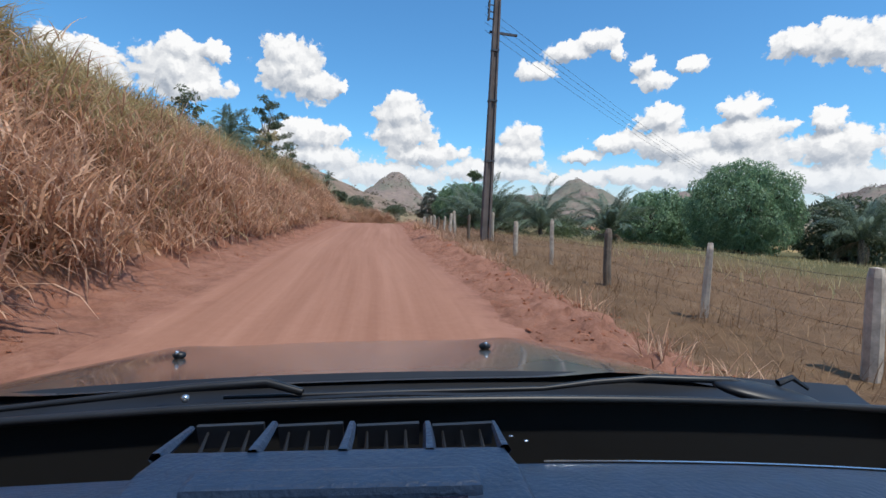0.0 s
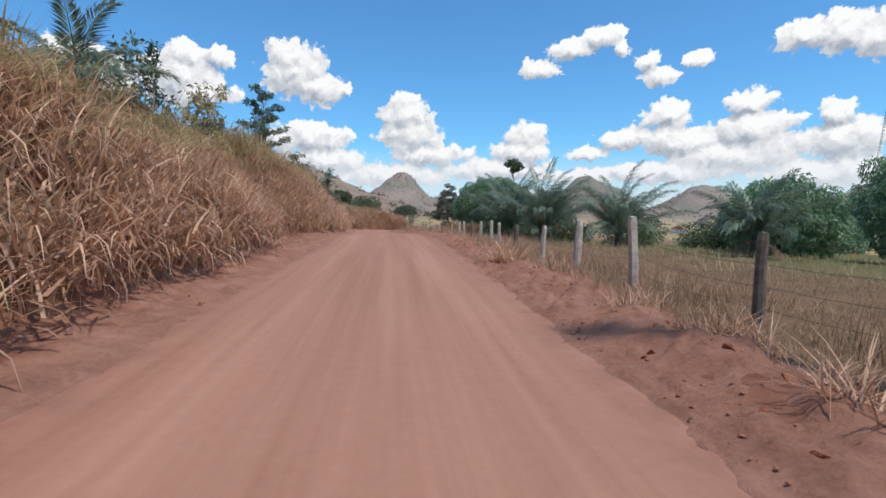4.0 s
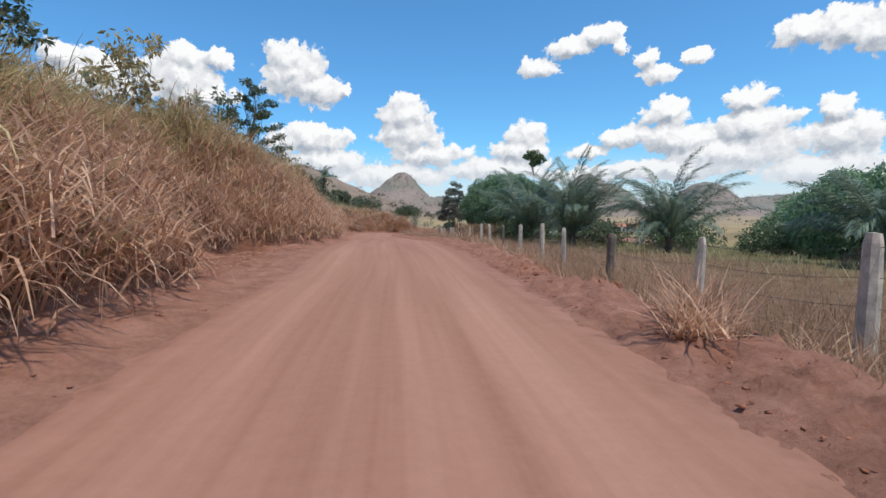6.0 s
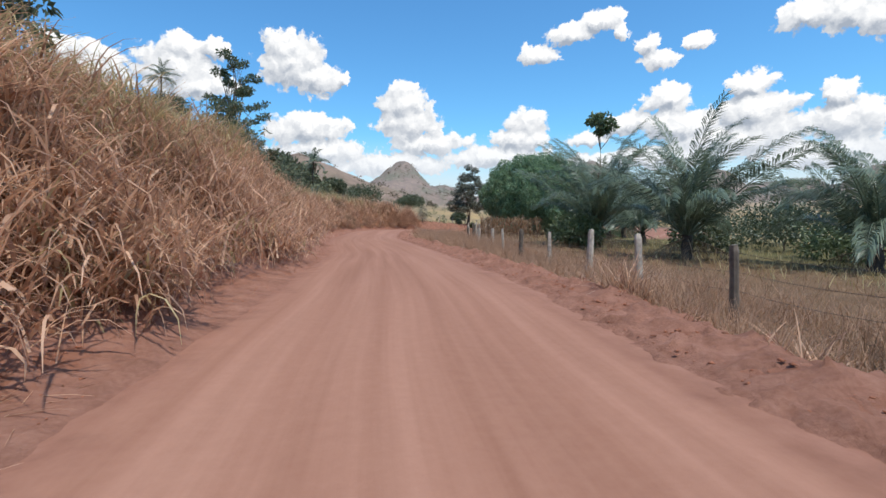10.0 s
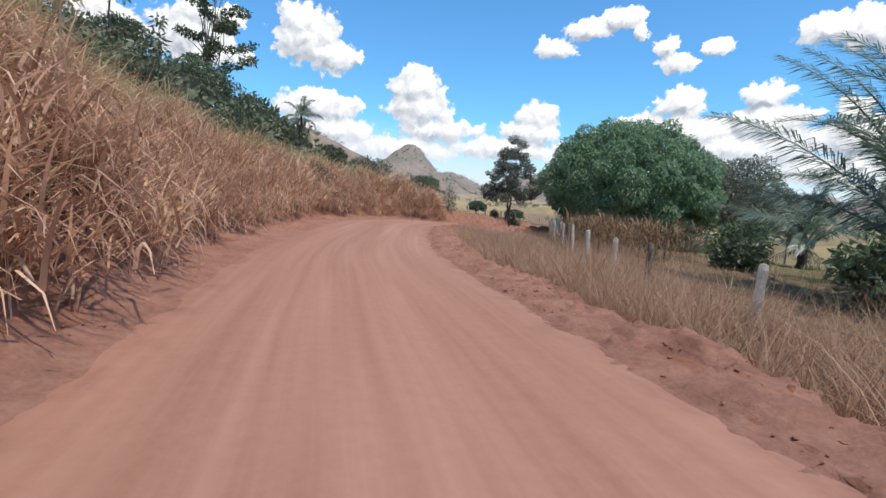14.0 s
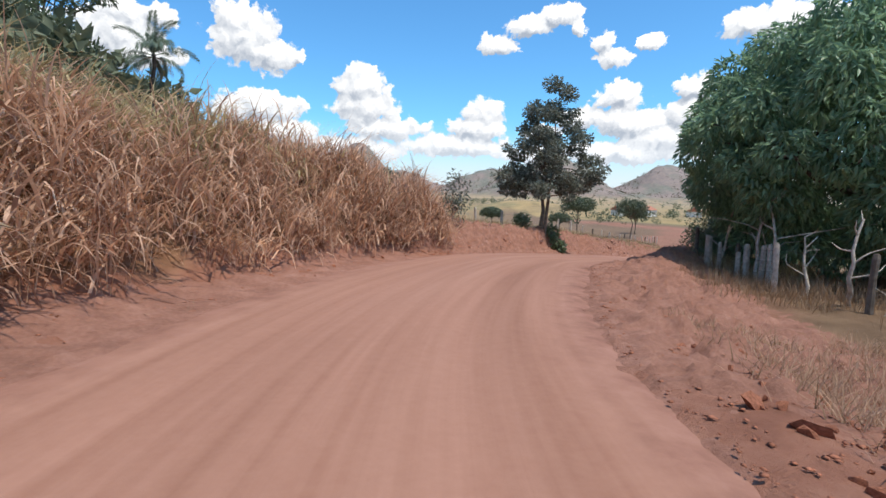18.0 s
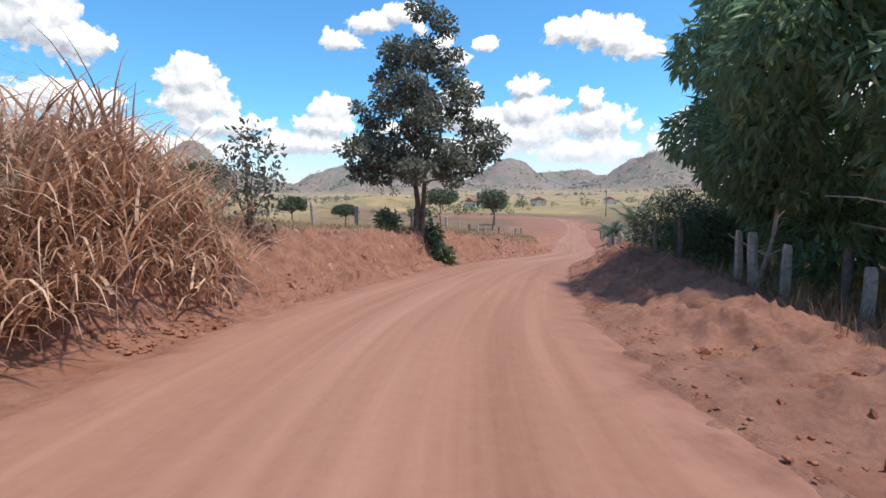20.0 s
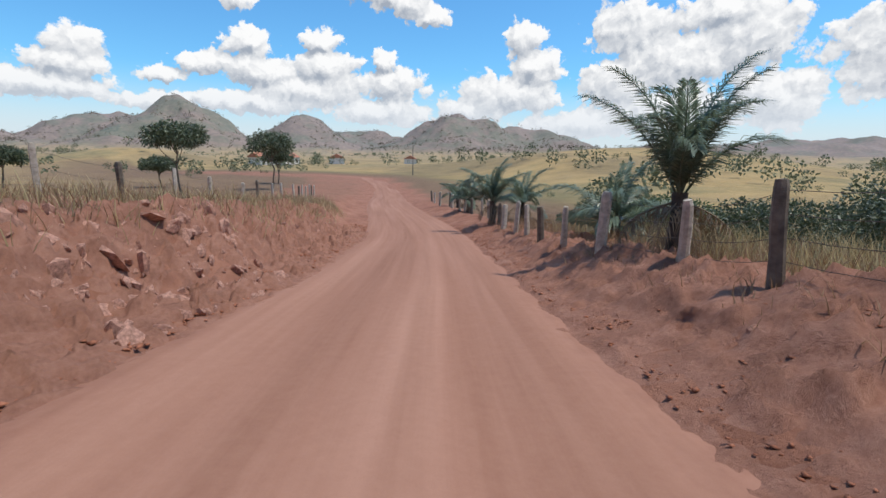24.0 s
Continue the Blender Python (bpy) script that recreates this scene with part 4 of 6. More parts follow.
def dome(rx, ry, rz, zc, n, rng, size=(0.28, 0.42), low=-0.55, out_to=0.78, core=0.62):
    """Lobes heaped over a dome."""
    out = []
    for k in range(n):
        u = low + (1 - low) * (k + 0.5) / n
        a = k * 2.39996 + rng.normal(0, 0.2)
        r = math.sqrt(max(0.0, 1 - u * u))
        s = rng.uniform(*size)
        q = out_to + rng.normal(0, 0.05)
        out.append((rx * q * r * math.cos(a), ry * q * r * math.sin(a), zc + rz * q * u, s * rx, s * ry, s * rz * 1.05))
    out.append((0, 0, zc, rx * core, ry * core, rz * core))
    return out


R = np.random.default_rng(11)
# big mango at the bend
tree("mango_tree", 15.2, 95.1, 8.8, dome(5.95, 5.95, 4.5, 4.6, 230, R, (0.1, 0.165), -0.84, 0.95, 0.84), 98000, (0.29, 0.085), M_MANGO, "large round dense green mango tree beside the fence", trunk=0.42, bark=M_DARKBARK, seed=2, droop=0.75, spread=0.45, shell=0.28, limbs=14, facing=0.5)
# mango in the pasture, farther off
tree("mango_tree", 32.4, 42.2, 8.0, dome(4.5, 4.5, 4.2, 4.0, 120, R, (0.15, 0.23), -0.88, 0.9, 0.82), 36000, (0.3, 0.1), M_MANGO, "round dense green mango tree in the pasture", trunk=0.45, bark=M_DARKBARK, seed=3, droop=0.75, spread=0.4, shell=0.3, facing=0.8)
tree("mango_tree", 50.7, 76.0, 7.5, dome(8.0, 7.5, 4.2, 3.8, 40, R, (0.28, 0.4), -0.85), 20000, (0.5, 0.18), M_MANGO, "broad dark mango tree far down the pasture", trunk=0.45, bark=M_DARKBARK, seed=4, droop=0.8, spread=0.5, shell=0.45)
tree("mango_tree", 43.6, 42.4, 7.5, dome(4.2, 4.2, 3.0, 2.8, 30, R, (0.28, 0.4), -0.85), 6500, (0.6, 0.2), M_DARKTREE, "dark broad tree behind the mango tree", trunk=0.4, bark=M_DARKBARK, seed=41, droop=0.6, spread=0.6, shell=0.45)
tree("mango_tree", 31.5, 54.5, 6.4, dome(4.3, 4.3, 3.5, 3.0, 80, R, (0.18, 0.27), -0.88, 0.86, 0.75), 14000, (0.42, 0.15), M_MANGO, "dark round mango tree beyond the palms", trunk=0.4, bark=M_DARKBARK, seed=42, droop=0.7, spread=0.4, shell=0.35, facing=0.8)
# looser tree beside the big mango
tree("tree", 24.5, 95.6, 8.2, dome(4.1, 4.1, 3.9, 4.2, 34, R, (0.26, 0.36)), 22000, (0.24, 0.09), M_TREE, "grey-green leafy tree behind the mango tree", trunk=0.3, seed=5, droop=0.2, shell=0.6)
# tall airy tree at the end of the bank
LOB = [(0.1, 0, 7.2, 0.85, 0.85, 0.8), (-0.5, 0.2, 6.3, 1.0, 1.0, 0.7), (0.8, -0.1, 6.0, 0.9, 0.9, 0.7), (-1.1, -0.3, 5.3, 1.0, 1.0, 0.7), (0.4, 0.5, 5.2, 1.2, 1.2, 0.8), (1.4, 0.2, 4.8, 1.0, 1.0, 0.7), (-1.7, 0.3, 4.3, 1.05, 1.0, 0.65), (-0.4, -0.8, 4.3, 1.1, 1.0, 0.7), (1.0, 0.9, 4.0, 1.2, 1.1, 0.7), (2.0, -0.2, 3.5, 1.0, 1.0, 0.6), (-2.0, -0.1, 3.1, 0.9, 0.9, 0.6), (-0.9, 0.7, 3.1, 1.0, 1.0, 0.6), (0.6, -0.6, 3.0, 1.0, 1.0, 0.6), (1.7, 0.6, 2.6, 0.9, 0.9, 0.5), (-1.4, 0.0, 2.3, 0.7, 0.7, 0.4), (2.3, 0.4, 4.2, 0.5, 0.5, 0.35)]
LOB += [(-1.9, 0.4, 2.5, 0.8, 0.8, 0.5), (0.0, 0.8, 2.5, 0.9, 0.9, 0.5), (0.9, -0.7, 2.3, 0.8, 0.8, 0.45), (2.2, 0.0, 2.9, 0.8, 0.8, 0.5), (-0.6, -0.9, 2.4, 0.8, 0.8, 0.45)]
LOB = [(a * 1.12 + 0.2, b * 1.12, c * 1.13, d * 1.1, e * 1.1, f * 1.15) for a, b, c, d, e, f in LOB]
tree("tree", 9.2, 110.2, 8.8, split(LOB, 6, 0.46, 61), 17000, (0.2, 0.1), M_TREE, "tall airy tree with grey-green leaves and forked trunk on the bank", trunk=0.15, seed=6, fork=0.36, stems=2, droop=0.35, spread=0.8, shell=0.8, limbs=16)
# slim tree with a small high crown
tree("tree", 12.3, 69.9, 9.0, [(0, 0, 8.5, 0.7, 0.7, 0.4), (0.6, 0.1, 8.2, 0.45, 0.45, 0.3), (-0.6, 0, 8.5, 0.4, 0.4, 0.3), (0.1, 0.2, 7.9, 0.4, 0.4, 0.3), (-0.3, 0.3, 8.8, 0.3, 0.3, 0.2)], 430, (0.34, 0.2), M_SHRUB, "slender leaning tree with a small leafy top", trunk=0.07, seed=7, fork=0.8, droop=0.6, shell=0.9)
# trees on the hillside
def airy(height, low, reach, boughs, seed, puff):
    """Small sprays of leaves set along rising boughs, shorter towards the top."""
    g = np.random.default_rng(seed)
    out = []
    for k in range(boughs):
        q = (k + 0.5) / boughs
        z0 = height * (low + (0.97 - low) * q)
        turn = k * 2.39996 + g.normal(0, 0.3)
        far = reach * (1.0 - 0.5 * q) * g.uniform(0.55, 1.2)
        for f in np.linspace(0.35, 1.0, 5):
            p = puff * g.uniform(0.6, 1.25)
            out.append((math.cos(turn) * far * f + g.normal(0, 0.25), math.sin(turn) * far * f + g.normal(0, 0.25), z0 + far * 0.28 * f + g.normal(0, 0.3), p * 1.25, p * 1.25, p * 0.62))
    return out


HILL_TREE = 33.5 - ground(-33.0, 142.0)
tree("tree", -33.0, 142.0, HILL_TREE, airy(HILL_TREE, 0.3, 6.4, 13, 62, 0.8), 3600, (0.55, 0.3), M_DARKTREE, "tall dark open tree with layered branches on the hillside", group="hillside trees", trunk=0.26, seed=8, fork=0.25, droop=0.15, shell=0.95, limbs=30)
for k, (x, y, h, r) in enumerate([(-30.2, 127.3, 6.5, 3.2), (-25.3, 117.9, 6, 3.0), (-20.3, 117.2, 5, 2.6), (-33.0, 138.9, 6.5, 3.4), (-41.1, 130.6, 6.5, 3.4), (-18.2, 128.0, 4.5, 2.6), (-24.1, 139.2, 5, 2.8), (-14.1, 139.8, 4.5, 2.6), (-9.1, 151.6, 6.2, 4.6)]):
    R = np.random.default_rng(100 + k)
    tree("tree", x, y, h, dome(r, r, h * 0.36, h * 0.6, 16, R, (0.3, 0.45)), 4200, (0.4, 0.18), M_DARKTREE if k % 3 else M_SHRUB, "dark bushy tree on the grassy hillside", group="hillside trees", trunk=0.16, seed=110 + k, shell=0.7, limbs=6)
# trees on the plain ahead
for k, (x, y, h, r, top) in enumerate([(3.4, 229.7, 13.0, 6.0, 0.3), (37.7, 163.5, 7.6, 3.0, 0.27), (54.4, 173.9, 8.3, 3.0, 0.3), (2.3, 161.5, 8.0, 3.2, 0.26), (26.8, 181.3, 4.4, 2.2, 0.35), (65.5, 190.0, 6.5, 2.4, 0.3), (15.7, 172.3, 5.0, 2.0, 0.36), (44.8, 186.8, 4.2, 2.4, 0.36)]):
    R = np.random.default_rng(200 + k)
    tree("tree", x, y, h, dome(r, r, h * top * 0.75, h * 0.74, 15, R, (0.3, 0.42), -0.3), 3400, (0.36, 0.16), M_DARKTREE, "dark umbrella-shaped tree standing on the dry plain", group="trees on the plain", trunk=0.14, seed=210 + k, shell=0.7, fork=0.45, limbs=8)


# ---- palms ----
def frond_mesh(name, length, arch, mat, rng, pairs=44, leaf=0.55, dry=0.0):
    """A feather leaf: midrib that arches over towards its tip, leaflets hanging on both sides; grows along +x from its foot."""
    t = np.linspace(0, 1, 16)
    bendt = arch * 1.5 * t**2.0
    step = length / 15
    px = np.concatenate([[0], np.cumsum(np.cos(bendt[:-1]) * step)])
    pz = np.concatenate([[0], np.cumsum(-np.sin(bendt[:-1]) * step)])
    rib = np.stack([px, 0.03 * rng.normal(0, 1) * t**2 * length, pz], 1)
    v1, f1 = tube(rib, np.linspace(0.012 + 0.006 * length, 0.004, 16), 4)
    s = np.repeat(np.linspace(0.14, 0.995, pairs), 2) + rng.normal(0, 0.006, pairs * 2)
    s = np.clip(s, 0, 1)
    side = np.tile([-1.0, 1.0], pairs)
    c = np.stack([np.interp(s, t, rib[:, i]) for i in range(3)], 1)
    ang = np.interp(s, t, bendt)
    fwd = np.stack([np.cos(ang), np.zeros(len(s)), -np.sin(ang)], 1)
    upv = np.stack([np.sin(ang), np.zeros(len(s)), np.cos(ang)], 1)
    L = leaf * (0.4 + 0.75 * np.sin(s * math.pi * 0.86 + 0.25)) * rng.uniform(0.7, 1.15, len(s))
    d = fwd * (0.6 + 0.35 * s)[:, None] + np.stack([np.zeros(len(s)), side, np.zeros(len(s))], 1) * (0.95 - 0.3 * s)[:, None] + upv * (0.25 - 0.9 * dry + rng.normal(0, 0.22, len(s)))[:, None]
    d /= np.linalg.norm(d, axis=1)[:, None]
    w = 0.005 + 0.02 * leaf
    hang = np.array([0, 0, -1.0])
    mid = c + d * L[:, None] * 0.5
    far = d * 0.45 + hang * (1.1 + dry) * rng.uniform(0.5, 1.5, len(s))[:, None]
    far /= np.linalg.norm(far, axis=1)[:, None]
    tip = mid + far * L[:, None] * 0.55
    wid = np.cross(d, upv)
    wid /= np.linalg.norm(wid, axis=1)[:, None]
    v2 = np.stack([c, mid - wid * w, tip, mid + wid * w], 1).reshape(-1, 3)
    f2 = np.arange(len(s))[:, None] * 4 + [[0, 1, 2, 3]]
    v, f = join([(v1, f1), (v2, f2)])
    return mesh_np(name, v, f, mat)


def palm(x, y, hub, length, count, label, seed, trunk=0.14, dry=3, low=5, base=None, leaf=0.5, lean=(0, 0), group="palms", arch=0.85):
    """Fronds rise from the hub, the inner ones upright, the outer ones down to the angle low."""
    rng = np.random.default_rng(seed)
    z = ground(x, y) if base is None else base
    p = thing("palm_tree", x, y, z, label, "palm", group)
    line = limb_line((0, 0, -0.1), (lean[0], lean[1], hub), rng, 7, 0.04)
    v, f = tube(line, np.linspace(trunk * 1.15, trunk * 0.8, 7) * (1 + 0.12 * np.sin(np.arange(7) * 2.4)), 9)
    part("trunk", mesh_np("trunk", v, f, M_DARKBARK, True), p)
    kinds = [frond_mesh("frond", length * q, a * arch / 0.7, M_PALM, rng, 100, leaf) for q, a in ((1.0, 0.7), (0.9, 0.95), (1.06, 0.5), (0.8, 0.8))]
    dead = frond_mesh("dry_frond", length * 0.6, 1.0, M_PALMDRY, rng, 26, leaf * 0.8, 0.5)
    for k in range(count):
        q = (k + 0.5) / count
        lift = 84 + (low - 84) * q**0.9 + rng.normal(0, 5)
        turn = k * 137.5 + rng.normal(0, 14)
        m = Matrix.Translation((lean[0], lean[1], hub + 0.05 - 0.25 * q)) @ Euler((0, 0, radians(turn))).to_matrix().to_4x4() @ Euler((0, -radians(lift), 0)).to_matrix().to_4x4() @ Euler((rng.normal(0, 0.35), 0, 0)).to_matrix().to_4x4()
        part("frond", kinds[k % 4], p, "", m)
    for k in range(dry):
        m = Matrix.Translation((lean[0], lean[1], hub - 0.15)) @ Euler((0, 0, radians(k * 360 / max(dry, 1) + rng.normal(0, 25)))).to_matrix().to_4x4() @ Euler((0, radians(18), 0)).to_matrix().to_4x4()
        part("frond", dead, p, "dry brown hanging frond", m)
    return p


palm(12.7, 60.5, 1.2, 6.3, 30, "large green palm with long arching fronds behind the fence", 21, 0.28, 7, 34, leaf=0.95, arch=0.72)
palm(17.7, 55.6, 1.2, 6.0, 28, "large green palm with dry hanging fronds in the pasture", 22, 0.28, 5, 28, leaf=0.95)
palm(11.8, 69.2, 1.4, 6.9, 30, "green palm with dry lower fronds behind the fence", 23, 0.28, 7, 36, leaf=1.0, arch=0.72)
palm(20.2, 43.1, 1.2, 4.2, 24, "green palm standing in the pasture", 24, 0.25, 5, 22, leaf=0.85)
palm(40.0, 37.5, 2.2, 5.2, 20, "grey-green palm beside the mango trees", 25, 0.22, 4, 20, leaf=0.9)
palm(17.2, 73.5, 0.9, 4.8, 18, "green palm among shrubs behind the fence", 26, 0.25, 3, 25, leaf=0.85)
palm(20.6, 83.7, 1.4, 5.0, 18, "grey-green palm drooping in the pasture", 27, 0.25, 3, 20, leaf=0.9)
palm(-13.9, 115.5, 5.2, 2.6, 16, "slender palm with drooping fronds on the hillside", 28, 0.13, 4, -20, leaf=0.6, arch=1.0)
palm(-11.7, 101.8, 1.6, 1.6, 9, "small scruffy palm on top of the bank", 29, 0.1, 2, 10, leaf=0.4)
palm(-40.2, 126.7, 9.0, 3.2, 14, "hillside palm above the dark trees", 31, 0.14, 3, -10, leaf=0.6)
palm(25.5, 113.5, 1.3, 2.5, 18, "dark young coconut palm with torn upright fronds at the fence", 36, 0.16, 12, 66, leaf=0.42, arch=0.9)
palm(33.1, 122.6, 1.0, 1.9, 16, "young coconut palm behind the fence posts", 33, 0.14, 6, 48, leaf=0.36, arch=1.0)
palm(29.6, 116.1, 0.6, 1.9, 16, "low drooping palm behind the fence", 34, 0.14, 5, 5, leaf=0.4, arch=0.9)
palm(36.9, 123.4, 0.9, 1.9, 16, "low green palm behind the fence", 35, 0.14, 3, 15, leaf=0.4)
palm(39.7, 128.7, 0.8, 1.7, 14, "small palm at the roadside fence", 36, 0.12, 3, 15, leaf=0.4)
palm(44.8, 133.5, 0.8, 1.6, 14, "small palm at the roadside fence", 37, 0.12, 3, 15, leaf=0.4)
palm(-9.6, 31.0, 1.3, 2.6, 12, "palm fronds rising from the top of the grassy bank", 38, 0.14, 1, 15, leaf=0.6)


# ---- shrubs ----
def shrub(x, y, h, r, mat, label, seed, n=1800, leaf=(0.2, 0.09), group="roadside shrubs", base=None):
    R = np.random.default_rng(seed)
    return tree("shrub", x, y, h, dome(r, r, h * 0.5, h * 0.52, 13, R, (0.32, 0.5), -0.8), n, leaf, mat, label, "shrub", group, trunk=0.05, seed=seed, fork=0.05, shell=0.8, droop=0.2, limbs=7, base=base)


for k, (x, y, h, r) in enumerate([(13.8, 100.8, 1.9, 1.2), (15.2, 102.6, 2.4, 1.5), (23.0, 109.0, 1.8, 1.4), (23.2, 106.6, 1.8, 1.5), (21.6, 105.0, 2.4, 1.7), (19.1, 103.7, 2.6, 1.7), (26.0, 107.4, 2.4, 1.7), (28.4, 109.8, 1.5, 1.6), (31.2, 112.6, 1.3, 1.6), (34.7, 116.0, 1.4, 1.7), (38.6, 119.5, 1.5, 1.8), (23.2, 102.2, 3.0, 2.2), (29.3, 105.4, 2.2, 2.0), (34.0, 109.3, 1.9, 2.0)]):
    shrub(x, y, h, r, M_DARKTREE if k % 3 else M_SHRUB, "dense dark green shrub behind the roadside fence", 300 + k, 6500, (0.115, 0.05))
for k, (x, y, h, r) in enumerate([(10.1, 68.2, 2.0, 1.5), (11.9, 77.2, 1.2, 0.9), (16.9, 84.0, 2.2, 1.7), (17.6, 66.4, 2.6, 2.0), (22.3, 61.8, 2.4, 2.2), (25.0, 68.9, 3.4, 2.8), (27.7, 58.8, 2.4, 2.2), (29.7, 75.0, 4.0, 3.0), (35.1, 65.0, 3.6, 3.0)]):
    shrub(x, y, h, r, M_DARKTREE if k % 2 else M_SHRUB, "dark green shrub in the pasture behind the fence", 330 + k, 2000, (0.3, 0.12), "pasture shrubs")
for k, (x, y, h, r) in enumerate([(2.0, 102.6, 2.2, 0.7)]):
    shrub(x, y, h, r, M_TREE, "thin dark sapling at the end of the grassy bank", 350 + k, 700, (0.13, 0.07), "bank shrubs")
for k, (x, y, h, r) in enumerate([(9.9, 110.6, 1.2, 0.45), (7.8, 110.0, 0.9, 0.5), (10.2, 110.0, 0.8, 0.4)]):
    shrub(x, y, h, r, M_SHRUB, "small green bush at the foot of the tall tree", 360 + k, 700, (0.16, 0.08), "bank shrubs")
for k, (x, y, h, r) in enumerate([(-10.2, 11.5, 2.2, 0.9), (-11.0, 28.5, 2.6, 0.9), (-10.3, 35.6, 2.6, 0.8), (-9.9, 40.6, 2.3, 0.8), (-9.4, 48.6, 2.4, 0.9), (-10.1, 64.0, 2.6, 1.1), (-12.1, 70.1, 3.2, 1.5), (-12.7, 78.1, 3.0, 1.5), (-10.9, 84.3, 2.4, 1.2)]):
    tree("sapling", x, y, h + 1.3, airy(h + 1.3, 0.45, r * 1.25, 9, 370 + k, 0.2), 620, (0.26, 0.1), M_DARKTREE if k % 3 else M_GREENGRASS, "thin dark sapling above the tall dry grass of the bank", "sapling", "bank saplings", trunk=0.035, seed=370 + k, fork=0.3, droop=0.5, shell=0.95, limbs=14)
for k, (x, y, h, r) in enumerate([(-7.7, 88.6, 1.3, 0.9), (-6.2, 86.8, 1.1, 0.7), (-0.1, 106.2, 1.2, 0.8), (-3.8, 98.0, 1.0, 0.7)]):
    shrub(x, y, h, r, M_PALMDRY, "dry brown leafy bush on the bank", 390 + k, 900, (0.2, 0.1), "dry bushes")


# ---- grass ----
def scatter(n, s0, s1, d0, d1, side, rng, power=1.0):
    """Random places beside the road between two stations and two distances from its edge."""
    ok = np.where((LINE[:, 0] >= s0) & (LINE[:, 0] <= s1))[0]
    i = rng.choice(ok, n)
    s = LINE[i, 0]
    half = key(s, HALF_L if side < 0 else HALF_R)
    d = d0 + (d1 - d0) * rng.random(n)**power
    u = side * (half + d)
    x = LINE[i, 1] + RIGHT[i, 0] * u + TAN[i, 0] * rng.uniform(-0.2, 0.2, n)
    y = LINE[i, 2] + RIGHT[i, 1] * u + TAN[i, 1] * rng.uniform(-0.2, 0.2, n)
    return x, y, s, d


def grass(name, label, x, y, h, w, mat, rng, lean, droop, levels, drift=(0, 0), least=0.1):
    z = land(x, y)[0] - 0.03
    v, f = blades(np.stack([x, y, z], 1), h, w, rng, lean, droop, levels, drift, least)
    return tagged(new(name, mesh_np(name, v, f, mat)), label, "grass", kind="stuff")


def clumped(x, y, per, spread, rng):
    return np.repeat(x, per) + rng.normal(0, spread, len(x) * per), np.repeat(y, per) + rng.normal(0, spread, len(x) * per)


def tall_grass(s0, s1, clumps, per, seed, reach=5.0):
    """Clumps of cane-like stems with long dry leaves that arch over and hang."""
    rng = np.random.default_rng(seed)
    x, y, s, d = scatter(clumps, s0, s1, 0.3, 11.5, -1, rng, 1.0)
    foot, run = key(s, FOOT), key(s, RUN)
    foot = np.maximum(foot + 0.35 * wave(x, y, 3.0, 2.0), 0.1)
    bare = (wave(x, y, 3.2, 2.5) > 0.42) & (d < foot + 2.2)
    ok = (d > foot + 0.12) & (d < foot + run + reach) & ~bare
    x, y, d = x[ok], y[ok], (d - foot)[ok]
    size = np.clip(1.0 + 0.45 * lumps(x, y, 2.2, 7) + rng.normal(0, 0.15, len(x)), 0.4, 1.7)
    size *= 0.65 + 0.35 * step_(0.1, 1.0, d)
    ripe = lumps(x, y, 3.0, 17)
    green = rng.random(len(x)) < np.clip(0.9 * step_(1.8, 4.4, d + 0.9 * ripe), 0.03, 0.85)
    for pick, mat, label in ((~green, M_DRYGRASS, "tall dry pinkish-tan grass drooping over the bank"), (green, M_GREENGRASS, "half-green tall grass along the top of the bank")):
        cx, cy, cs = x[pick], y[pick], size[pick]
        if not len(cx):
            continue
        z = land(cx, cy)[0]
        n = len(cx) * per
        r = rng.random(n)
        hgt = np.repeat(cs, per) * (0.08 + 1.0 * r**0.8)
        base = np.stack([np.repeat(cx, per) + rng.normal(0, 0.2, n), np.repeat(cy, per) + rng.normal(0, 0.2, n), np.repeat(z, per) + hgt - 0.05], 1)
        one = blades(base, rng.uniform(0.5, 1.3, n) * (0.7 + 0.3 * np.repeat(cs, per)), 0.035, rng, 1.0, 2.1, 4, (0.55, -0.1))
        k = len(cx) * 3
        stem = np.stack([np.repeat(cx, 3) + rng.normal(0, 0.15, k), np.repeat(cy, 3) + rng.normal(0, 0.15, k), np.repeat(z, 3) - 0.05], 1)
        two = blades(stem, np.repeat(cs, 3) * rng.uniform(0.9, 1.5, k), 0.014, rng, 0.45, 0.6, 3, (0.2, 0))
        v, f = join([one, two])
        tagged(new("tall_grass", mesh_np("tall_grass", v, f, mat)), label, "grass", kind="stuff")


tall_grass(-3, 4, 3200, 16, 51)
tall_grass(4, 8, 2800, 16, 52)
tall_grass(8, 12, 3200, 16, 53)
tall_grass(12, 16, 4200, 15, 54)
tall_grass(16, 20.4, 3700, 15, 55)
tall_grass(20.4, 21.3, 2200, 14, 56, 1.0)
rng = np.random.default_rng(60)
# dead stalks and litter on the foot of the bank
x, y, s, d = scatter(9000, -2, 19.5, 0.05, 2.6, -1, rng, 0.7)
grass("grass_litter", "dead stalks and straw lying on the foot of the bank", x, y, rng.uniform(0.1, 0.4, len(x)), 0.014, M_TANGRASS, rng, 1.6, 0.25, 3, least=0.75)
x, y, s, d = scatter(11000, 8.8, 10.9, 0.2, 3.4, -1, rng)
grass("grass_litter", "flattened straw and dead leaves on the bare slope", x, y, rng.uniform(0.15, 0.6, len(x)), 0.016, M_DRYGRASS, rng, 1.6, 0.3, 3, least=0.82)
x, y, s, d = scatter(46, 0.5, 12, 0.9, 1.9, 1, rng)
X2, Y2 = clumped(x, y, 60, 0.14, rng)
